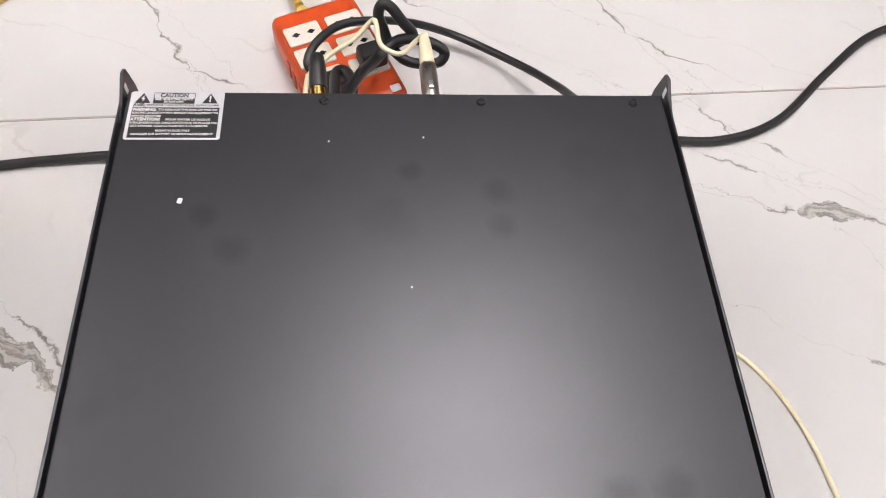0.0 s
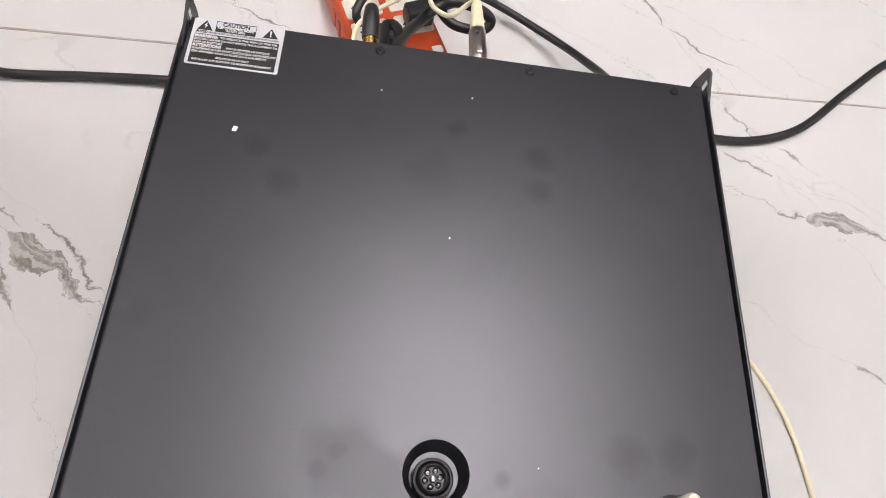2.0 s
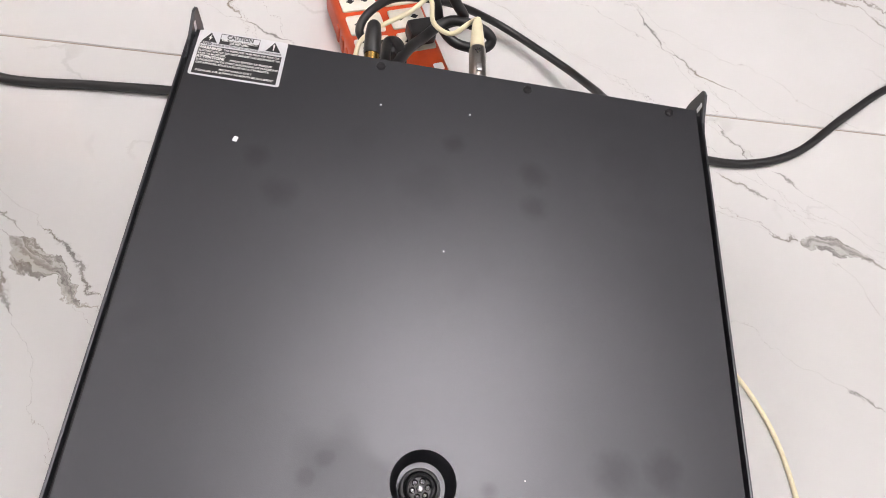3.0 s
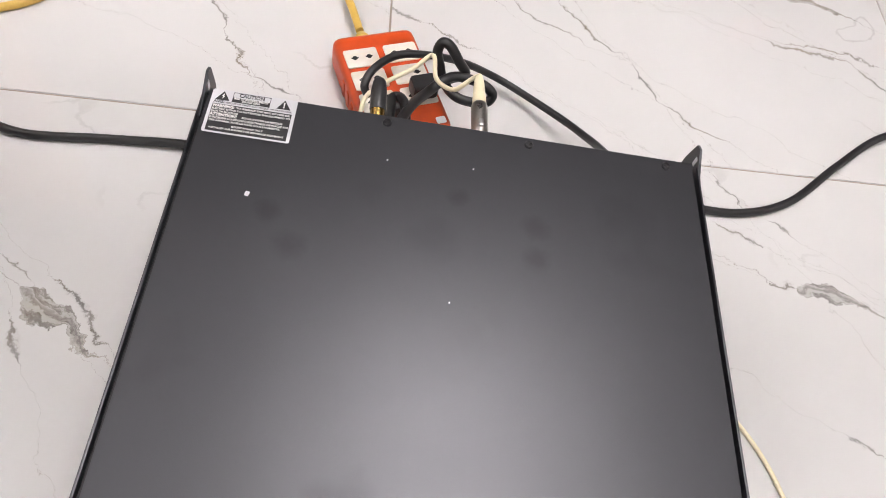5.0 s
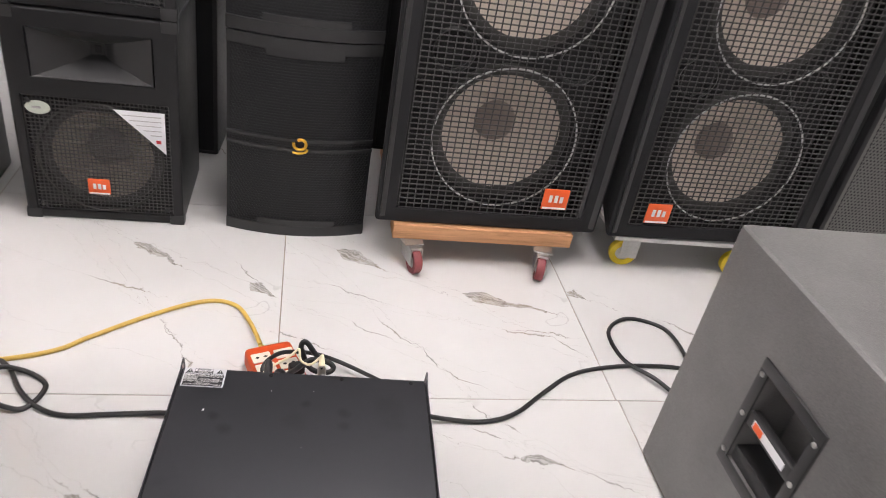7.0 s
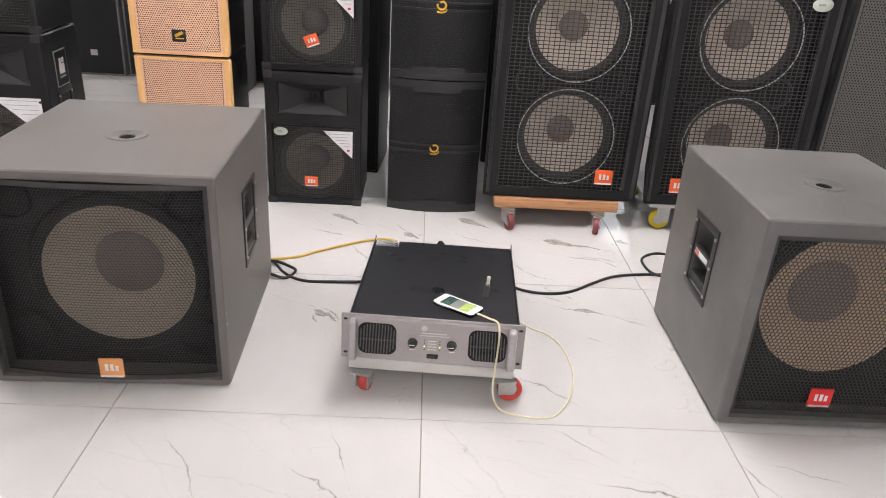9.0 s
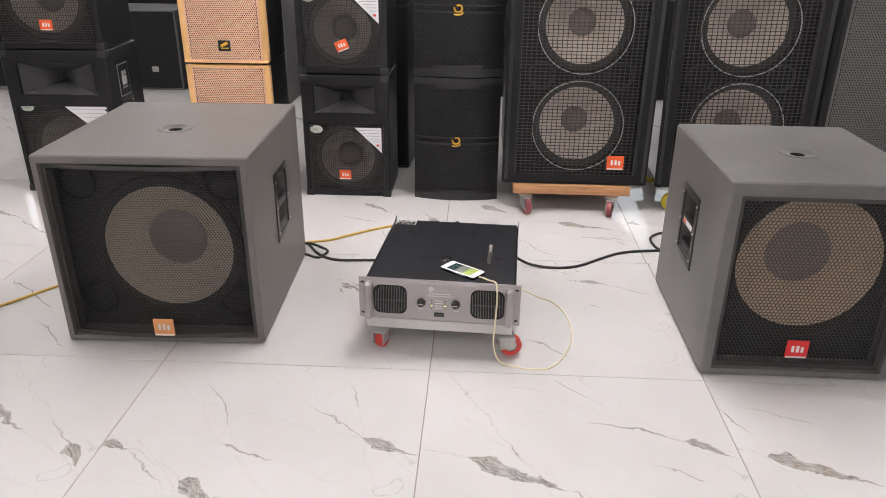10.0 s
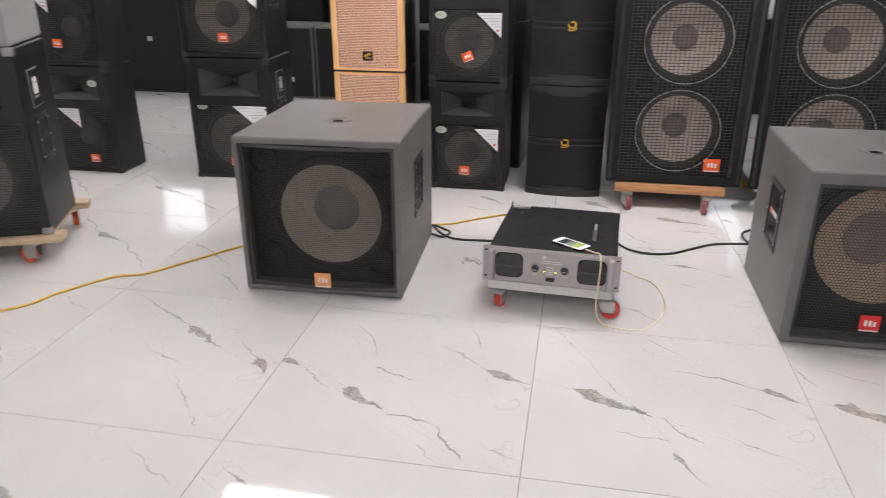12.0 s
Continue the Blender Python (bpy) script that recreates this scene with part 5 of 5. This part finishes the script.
part("printed_bar", slab(0.078, 0.0026, 0.0003, 0.0008, pose(0.006, -0.012, 0.0865)), INKPALE, panel)
sw = part("power_switch", slab(0.030, 0.013, 0.002, 0.001, pose(0.002, -0.012, 0.026)), INKBLACK, panel, "black rocker switch")
part("rocker", slab(0.020, 0.009, 0.003, 0.001, pose(0.0, -0.013, 0.026, 8)), PLASTIC, sw)

# sockets and plugs behind the amplifier
part("input_socket", lathe([(0.011, 0), (0.011, 0.004), (0.006, 0.004), (0.006, 0.001), (0, 0.001)], pose(-0.068, CB, 0.062, -90), 20), STEEL, amp)
part("input_socket", lathe([(0.013, 0), (0.013, 0.003), (0.010, 0.003), (0.010, 0.0), (0, 0.0)], pose(0.034, CB, 0.062, -90), 20), STEEL, amp)


# ---- things on the amplifier ----
AT = AM @ pose(0, 0, 0.110, -2.1) @ pose(0, 0, CT)
phone = thing("phone", "white-faced smartphone with lit screen lying on the amplifier", "phone", "", AT @ pose(0.0615, 0.092, 0.0005, 0, 0, -33.5))
part("body", slab(0.131, 0.064, 0.008, 0.010, pose(0, 0, 0, -90)), GLASS_BLACK, phone, "black phone back and edge")
face = part("face", slab(0.129, 0.062, 0.0008, 0.009, pose(0, 0, 0.008, -90)), PAPER, phone, "white front glass")
part("screen", slab(0.030, 0.049, 0.0005, 0.001, pose(-0.0295, 0, 0.0088, -90)), SCREEN_DARK, face, "lit screen")
part("screen", slab(0.030, 0.049, 0.0005, 0.001, pose(0.0005, 0, 0.0088, -90)), SCREEN_WHITE, face)
part("screen", slab(0.030, 0.049, 0.0005, 0.001, pose(0.0305, 0, 0.0088, -90)), SCREEN_GREEN, face)
part("home_button", lathe([(0.0048, 0.0088), (0.0048, 0.0092), (0, 0.0092)], pose(0.053, 0, 0), 18), PAPER, face)
part("ear_slot", slab(0.002, 0.010, 0.0004, 0.0008, pose(-0.053, 0, 0.0088, -90)), INKGREY, face)

plug = thing("jack_adapter", "small nickel jack adapter standing upright on the amplifier", "plug", "", AT @ pose(0.139, 0.170, 0.0003, 0, 3, 0))
part("barrel", lathe([(0, 0), (0.0068, 0), (0.0078, 0.001), (0.0078, 0.016), (0.0072, 0.018), (0.0072, 0.031), (0.0078, 0.033), (0.0066, 0.040), (0.0050, 0.042), (0, 0.042)], None, 28), NICKEL, plug)
part("tip", lathe([(0.0048, 0.041), (0.0048, 0.052), (0.0053, 0.053), (0.0053, 0.060), (0.0042, 0.062), (0.0016, 0.062), (0.0016, 0.056), (0, 0.056)], None, 24), OUTLET, plug, "hollow pale connector tip")

# ---- the power strip and the leads behind ----
strip = thing("power_strip", "orange plastic power strip with six ivory outlets and plugs", "power strip", "", pose(-0.002, 0.838, 0, 0, 0, 20))
SW, SL, SH = 0.107, 0.166, 0.048
bm = box(-SW / 2, SW / 2, -SL / 2, SL / 2, 0, SH, 0.014, 4)
part("case", bm, SOCKET, strip)
for k in range(5):
    part("grip_rib", box(-SW / 2 - 0.002, -SW / 2 + 0.004, -0.058 + 0.018 * k, -0.049 + 0.018 * k, 0.012, SH - 0.012, 0.002), SOCKET, strip)
for i in range(2):
    for j in range(3):
        cx, cy = -0.0255 + 0.051 * i, 0.040 - 0.0355 * j
        ot = part("outlet", slab(0.042, 0.029, 0.002, 0.003, pose(cx, cy, SH, -90)), OUTLET, strip, "ivory double-slot outlet")
        for u in (-0.009, 0.009):
            part("outlet_hole", lathe([(0, 0.0024), (0.0032, 0.0024), (0.0032, 0.0018)], pose(cx + u, cy, SH), 14), INKBLACK, ot)
            part("outlet_slot", box(cx + u - 0.0045, cx + u + 0.0045, cy - 0.0009, cy + 0.0009, SH + 0.0018, SH + 0.0024), INKBLACK, ot, smooth=0)
part("cable_gland", lathe([(0.009, 0), (0.011, 0.002), (0.009, 0.006), (0.0105, 0.009), (0.0085, 0.013), (0.0098, 0.016), (0.007, 0.022), (0, 0.022)], pose(-0.008, SL / 2 - 0.004, 0.024, -90), 20), YELLOW, strip, "ribbed yellow cable gland")
part("rating_mark", slab(0.012, 0.010, 0.0005, 0.002, pose(0.040, -0.072, SH, -90)), PAPER, strip)


def plug_at(u, v, label):
    """A black moulded mains plug pressed into an outlet, its lead leaving sideways."""
    m = strip.matrix_basis @ pose(u, v, SH + 0.002)
    o = thing("mains_plug", label, "plug", "mains plugs", m)
    part("plug_body", box(-0.016, 0.016, -0.012, 0.012, 0, 0.024, 0.006, 3), CABLE, o)
    return o


plug_at(0.030, -0.030, "black moulded mains plug in the power strip")
plug_at(-0.020, -0.052, "black round mains plug in the power strip")


def cable(name, label, pts, r, material, steps=8, category="cable"):
    o = thing(name, label, category, "leads on the floor")
    part("jacket", sweep(pts, r, 12, steps), material, o, smooth=1.2)
    return o


R = 0.0053
cable("power_lead", "yellow power lead running to the orange power strip",
      [(-3.2, -0.95, R), (-2.5, -0.62, R), (-1.93, -0.26, R), (-1.82, -0.09, R), (-1.70, 0.08, R), (-1.59, 0.135, R), (-1.46, 0.31, R), (-1.34, 0.47, R), (-1.1, 0.70, R), (-0.80, 0.83, R),
       (-0.51, 0.91, R), (-0.42, 0.971, R), (-0.33, 1.039, R), (-0.229, 1.102, R), (-0.161, 1.121, R), (-0.11, 1.097, 0.008), (-0.080, 1.043, 0.011), (-0.060, 0.985, 0.02), (-0.046, 0.938, 0.024)], R, YELLOW)
R = 0.0054
cable("speaker_lead", "thick black rubber lead looping across the floor",
      [(0.215, 0.632, 0.14), (0.235, 0.668, 0.10), (0.30, 0.715, 0.035), (0.36, 0.725, 0.010), (0.445, 0.722, R), (0.525, 0.747, R), (0.612, 0.815, R), (0.697, 0.876, R), (0.79, 0.905, R), (0.908, 0.917, R), (1.03, 0.906, R),
       (1.13, 0.86, R), (1.12, 0.78, R), (1.03, 0.765, R), (0.965, 0.797, R), (0.911, 0.858, 0.017), (0.862, 0.937, R), (0.856, 1.04, R), (0.905, 1.098, R), (0.965, 1.108, R), (1.035, 1.063, R), (1.04, 0.95, 0.010), (1.012, 0.845, R), (1.05, 0.74, R), (1.08, 0.645, 0.03)], R, CABLE)
cable("speaker_lead", "thick black rubber lead trailing from the amplifier to a subwoofer",
      [(-0.10, 0.628, 0.15), (-0.13, 0.665, 0.11), (-0.18, 0.715, 0.03), (-0.23, 0.737, 0.010), (-0.32, 0.737, R), (-0.41, 0.733, R), (-0.465, 0.755, R), (-0.51, 0.80, R), (-0.55, 0.865, R), (-0.59, 0.895, R), (-0.60, 0.86, R), (-0.55, 0.855, 0.018),
       (-0.50, 0.848, R), (-0.465, 0.81, R), (-0.49, 0.75, R), (-0.55, 0.757, 0.016), (-0.62, 0.79, R), (-0.68, 0.77, 0.03)], R, CABLE)
cable("mains_lead", "black rubber mains lead curving over the power strip",
      [(0.20, 0.652, 0.14), (0.235, 0.69, 0.12), (0.242, 0.741, 0.08), (0.235, 0.784, 0.05), (0.216, 0.823, 0.03), (0.161, 0.873, 0.02), (0.122, 0.885, 0.03), (0.08, 0.875, 0.055), (0.035, 0.859, 0.075), (0.0, 0.845, 0.082),
       (-0.025, 0.816, 0.086), (-0.034, 0.796, 0.08), (-0.028, 0.787, 0.07)], 0.0048, CABLE)
cable("speaker_lead", "short stiff black lead bent upright by the power strip",
      [(-0.01, 0.655, 0.14), (0.003, 0.70, 0.132), (0.019, 0.745, 0.115), (0.036, 0.777, 0.10), (0.054, 0.798, 0.10), (0.071, 0.802, 0.105), (0.098, 0.795, 0.105), (0.112, 0.788, 0.097), (0.103, 0.782, 0.088), (0.074, 0.788, 0.085),
       (0.056, 0.803, 0.092), (0.048, 0.811, 0.112), (0.043, 0.812, 0.13), (0.047, 0.814, 0.142), (0.056, 0.812, 0.14), (0.068, 0.806, 0.125), (0.080, 0.812, 0.10), (0.068, 0.822, 0.08), (0.045, 0.818, 0.068)], 0.0058, CABLE, 6)
cable("speaker_lead", "black lead dropping from the amplifier beside its jack plug",
      [(-0.012, 0.655, 0.13), (-0.006, 0.705, 0.13), (-0.004, 0.748, 0.115), (0.004, 0.753, 0.115), (0.010, 0.738, 0.12), (0.012, 0.71, 0.115), (0.01, 0.70, 0.06), (0.0, 0.70, 0.01), (-0.05, 0.69, 0.007)], 0.0055, CABLE)
W = 0.0026
cable("signal_lead", "thin cream signal lead wound round the plugs behind the amplifier",
      [(-0.03, 0.655, 0.11), (-0.036, 0.71, 0.10), (-0.035, 0.745, 0.10), (-0.030, 0.764, 0.10), (-0.011, 0.781, 0.105), (0.018, 0.799, 0.112), (0.036, 0.812, 0.122), (0.040, 0.800, 0.130), (0.042, 0.778, 0.126), (0.051, 0.768, 0.124), (0.064, 0.763, 0.126), (0.080, 0.772, 0.135), (0.086, 0.764, 0.150), (0.0855, 0.750, 0.155)], W, CREAM)
cable("charging_lead", "white phone lead hanging over the amplifier front to the floor",
      [tuple((AT @ pose(0.114, 0.0535, 0.0045)).translation), tuple((AT @ pose(0.128, 0.046, 0.004)).translation), tuple((AT @ pose(0.148, 0.030, 0.004)).translation), tuple((AT @ pose(0.163, 0.004, 0.012)).translation), tuple((AT @ pose(0.170, -0.018, 0.010)).translation),
       tuple((AT @ pose(0.173, -0.026, -0.03)).translation), (0.188, 0.068, 0.13), (0.186, 0.056, 0.06), (0.205, 0.048, 0.010), (0.256, 0.030, W), (0.31, 0.022, W), (0.36, 0.038, W),
       (0.413, 0.125, W), (0.439, 0.219, W), (0.441, 0.30, W), (0.428, 0.385, W), (0.395, 0.45, W), (0.352, 0.48, W), (0.303, 0.531, W), (0.24, 0.58, W), (0.15, 0.66, W), (0.09, 0.70, 0.03), (0.075, 0.70, 0.08)], W, WHITECAB)

# plugs in the back of the amplifier
jack = thing("jack_plug", "black jack plug with a gold ring in the amplifier's back", "plug", "", pose(-0.0195, 0.662, 0.152, -80, 0, 0))
part("ring", lathe([(0, 0), (0.0062, 0), (0.0072, 0.002), (0.0072, 0.007), (0.0064, 0.008), (0.0072, 0.009), (0.0072, 0.034), (0, 0.034)], None, 22), BRASS, jack, "gold-plated ring")
part("sleeve", lathe([(0.0078, 0.033), (0.0082, 0.035), (0.0080, 0.055), (0.0066, 0.066), (0.0045, 0.069), (0, 0.069)], None, 22), CABLE, jack, "tapered black sleeve")
xlr = thing("signal_plug", "nickel signal plug with cream boot in the amplifier's back", "plug", "", pose(0.0835, 0.665, 0.155, -88, 0, 0))
part("shell", lathe([(0, 0), (0.0078, 0), (0.0084, 0.001), (0.0084, 0.051), (0.0076, 0.053), (0, 0.053)], None, 26), NICKEL, xlr, "round nickel shell")
part("boot", lathe([(0.0074, 0.052), (0.0072, 0.057), (0.006, 0.075), (0.005, 0.085), (0.0036, 0.089), (0, 0.089)], None, 22), CREAM, xlr, "cream strain-relief boot")
part("latch", slab(0.005, 0.008, 0.002, 0.001, pose(0, -0.0088, 0.024)), STEEL, xlr)

# ---- floor tiles ----
VEINS_A = [((-0.20, 0.02), (0.14, -0.13), 0.020, 0.9), ((-0.38, 0.22), (-0.02, -0.05), 0.006, 0.75), ((0.10, -0.12), (0.36, -0.30), 0.007, 0.8), ((-0.10, 0.36), (0.12, 0.18), 0.004, 0.6),
           ((0.12, 0.30), (0.38, 0.06), 0.005, 0.6)]
VEINS_B = [((-0.30, 0.34), (-0.06, 0.10), 0.006, 0.75), ((-0.08, 0.12), (0.12, 0.04), 0.018, 0.85), ((0.10, 0.05), (0.37, -0.22), 0.006, 0.75), ((-0.36, -0.06), (-0.12, -0.30), 0.005, 0.65),
           ((0.16, 0.34), (0.37, 0.20), 0.004, 0.6)]
VEINS_C = [((-0.37, 0.10), (-0.10, -0.12), 0.007, 0.8), ((0.02, 0.25), (0.30, -0.02), 0.014, 0.8), ((0.26, 0.0), (0.38, -0.16), 0.006, 0.7), ((-0.26, 0.37), (-0.14, 0.16), 0.005, 0.6), ((-0.12, -0.18), (0.08, -0.36), 0.005, 0.65)]
PITCH = 0.797
GAP = 0.0022
h = PITCH / 2 - GAP / 2
tiles = []
for k, vs in enumerate((VEINS_A, VEINS_B, VEINS_C)):
    me = bpy.data.meshes.new("floor_tile")
    bm = bmesh.new()
    lo = [bm.verts.new((x, y, -0.0016)) for x, y in ((-h, -h), (h, -h), (h, h), (-h, h))]
    e = h - 0.0006
    up = [bm.verts.new((x, y, 0)) for x, y in ((-e, -e), (e, -e), (e, e), (-e, e))]
    bm.faces.new(up)
    for i in range(4):
        bm.faces.new((lo[i], lo[(i + 1) % 4], up[(i + 1) % 4], up[i]))
    bmesh.ops.recalc_face_normals(bm, faces=bm.faces[:])
    bm.to_mesh(me)
    bm.free()
    me.materials.append(marble("marble_tile_print", vs))
    tiles.append(me)
rnd = random.Random(4)
TILE_PRINTS = {}
TILE_PRINTS[-2, -1] = [((-0.01, 0.17), (0.18, 0.05), 0.018, 0.9), ((-0.27, 0.34), (0.02, 0.15), 0.007, 0.7), ((-0.05, 0.00), (0.09, -0.06), 0.004, 0.7), ((0.09, -0.11), (0.25, -0.30), 0.004, 0.7), ((0.25, -0.30), (0.31, -0.36), 0.004, 0.7), ((0.31, 0.01), (0.39, -0.07), 0.018, 1.0), ((0.20, 0.11), (0.37, -0.05), 0.004, 0.7)]
TILE_PRINTS[-1, -1] = [((-0.23, 0.30), (-0.09, 0.08), 0.004, 0.7), ((-0.10, 0.04), (0.05, -0.02), 0.007, 0.7), ((-0.16, -0.09), (-0.01, -0.19), 0.018, 0.9), ((-0.01, -0.19), (0.14, -0.23), 0.007, 0.8), ((0.14, -0.23), (0.26, -0.37), 0.007, 0.8), ((0.08, 0.21), (0.28, 0.05), 0.004, 0.8), ((0.25, 0.07), (0.40, 0.03), 0.018, 0.9), ((0.18, 0.34), (0.22, 0.19), 0.004, 0.7), ((0.11, -0.32), (0.19, -0.38), 0.004, 0.7), ((0.30, -0.30), (0.40, -0.34), 0.004, 0.6), ((-0.40, 0.04), (-0.31, -0.01), 0.018, 1.0), ((-0.32, -0.01), (-0.20, -0.12), 0.004, 0.7)]
TILE_PRINTS[-1, 0] = [((0.01, 0.19), (0.05, 0.15), 0.004, 0.6), ((0.04, 0.14), (0.14, 0.08), 0.014, 0.8), ((0.07, 0.16), (0.14, 0.09), 0.007, 0.8), ((0.04, 0.11), (0.06, 0.07), 0.007, 0.7)]
TILE_PRINTS[-1, 1] = [((0.13, -0.17), (0.19, -0.26), 0.004, 0.9), ((0.19, -0.26), (0.23, -0.33), 0.004, 0.8), ((0.23, -0.33), (0.30, -0.36), 0.004, 0.8), ((-0.07, 0.02), (0.09, -0.05), 0.007, 0.7), ((-0.00, 0.18), (0.15, 0.07), 0.018, 0.7), ((0.27, 0.10), (0.34, 0.01), 0.004, 0.7), ((0.31, 0.01), (0.39, -0.04), 0.018, 0.8), ((0.11, -0.14), (0.17, -0.21), 0.004, 0.6)]
TILE_PRINTS[0, -1] = [((-0.28, 0.02), (-0.03, -0.08), 0.022, 1.0), ((-0.03, -0.08), (0.08, -0.19), 0.007, 0.8), ((-0.05, 0.37), (0.07, 0.27), 0.004, 0.7), ((0.02, 0.19), (0.28, 0.12), 0.007, 0.8), ((0.27, 0.13), (0.39, 0.07), 0.013, 0.9), ((0.18, 0.03), (0.30, -0.04), 0.004, 0.7), ((-0.17, -0.15), (-0.01, -0.18), 0.004, 0.6), ((-0.01, -0.22), (0.05, -0.33), 0.010, 0.8), ((-0.18, 0.10), (-0.13, 0.01), 0.004, 0.7), ((0.15, -0.13), (0.25, -0.19), 0.004, 0.7)]
TILE_PRINTS[0, 0] = [((0.03, 0.39), (0.06, 0.34), 0.004, 0.7), ((0.09, 0.33), (0.13, 0.30), 0.004, 0.6), ((0.01, 0.31), (0.08, 0.28), 0.007, 0.6), ((0.07, 0.24), (0.11, 0.23), 0.007, 0.7), ((0.11, 0.23), (0.23, 0.19), 0.011, 0.8), ((0.12, 0.05), (0.17, 0.02), 0.004, 0.6), ((-0.12, -0.18), (0.04, -0.31), 0.007, 0.5), ((0.22, 0.21), (0.36, 0.12), 0.004, 0.5)]
TILE_PRINTS[0, 1] = [((-0.16, -0.10), (-0.07, -0.22), 0.004, 0.9), ((-0.06, -0.23), (-0.02, -0.30), 0.004, 0.9), ((-0.02, -0.30), (0.07, -0.36), 0.004, 0.9), ((-0.24, -0.13), (-0.11, -0.20), 0.004, 0.7), ((0.08, 0.01), (0.36, -0.08), 0.018, 0.9), ((-0.41, -0.17), (-0.36, -0.20), 0.007, 0.6), ((-0.36, -0.20), (-0.28, -0.25), 0.004, 0.6), ((-0.29, 0.02), (-0.12, -0.05), 0.004, 0.7), ((-0.25, 0.19), (-0.10, 0.09), 0.018, 0.6), ((0.20, -0.14), (0.37, -0.17), 0.004, 0.7), ((0.17, -0.14), (0.31, -0.18), 0.007, 0.7), ((0.31, -0.18), (0.36, -0.22), 0.007, 0.7)]
TILE_PRINTS[1, -1] = [((-0.33, 0.08), (-0.08, -0.02), 0.022, 1.0), ((-0.39, 0.27), (-0.35, 0.14), 0.004, 0.7), ((-0.31, 0.28), (-0.16, 0.20), 0.004, 0.7)]
TILE_PRINTS[1, 1] = [((-0.15, -0.08), (-0.03, -0.16), 0.007, 0.6), ((-0.39, 0.05), (-0.33, -0.00), 0.018, 0.7)]
own = {}
for spot, vs in TILE_PRINTS.items():
    own[spot] = tiles[0].copy()
    own[spot].materials.clear()
    own[spot].materials.append(marble("marble_tile_print", vs))
for iy in range(-8, 9):
    for ix in range(-9, 7):
        x, y = (ix + 0.5) * PITCH - (0.006 if iy > 0 else 0), (iy + 0.5) * PITCH
        if X0 - 0.45 < x < X1 + 0.45 and Y0 - 0.45 < y < Y1 + 0.45:
            spin = rnd.choice((0, 0, 180))
            pick = tiles[rnd.randrange(3)]
            if (ix, iy) in own:
                pick, spin = own[ix, iy], 0
            piece("floor_tile", pick, FLOOR, pose(x, y, 0, 0, 0, spin))
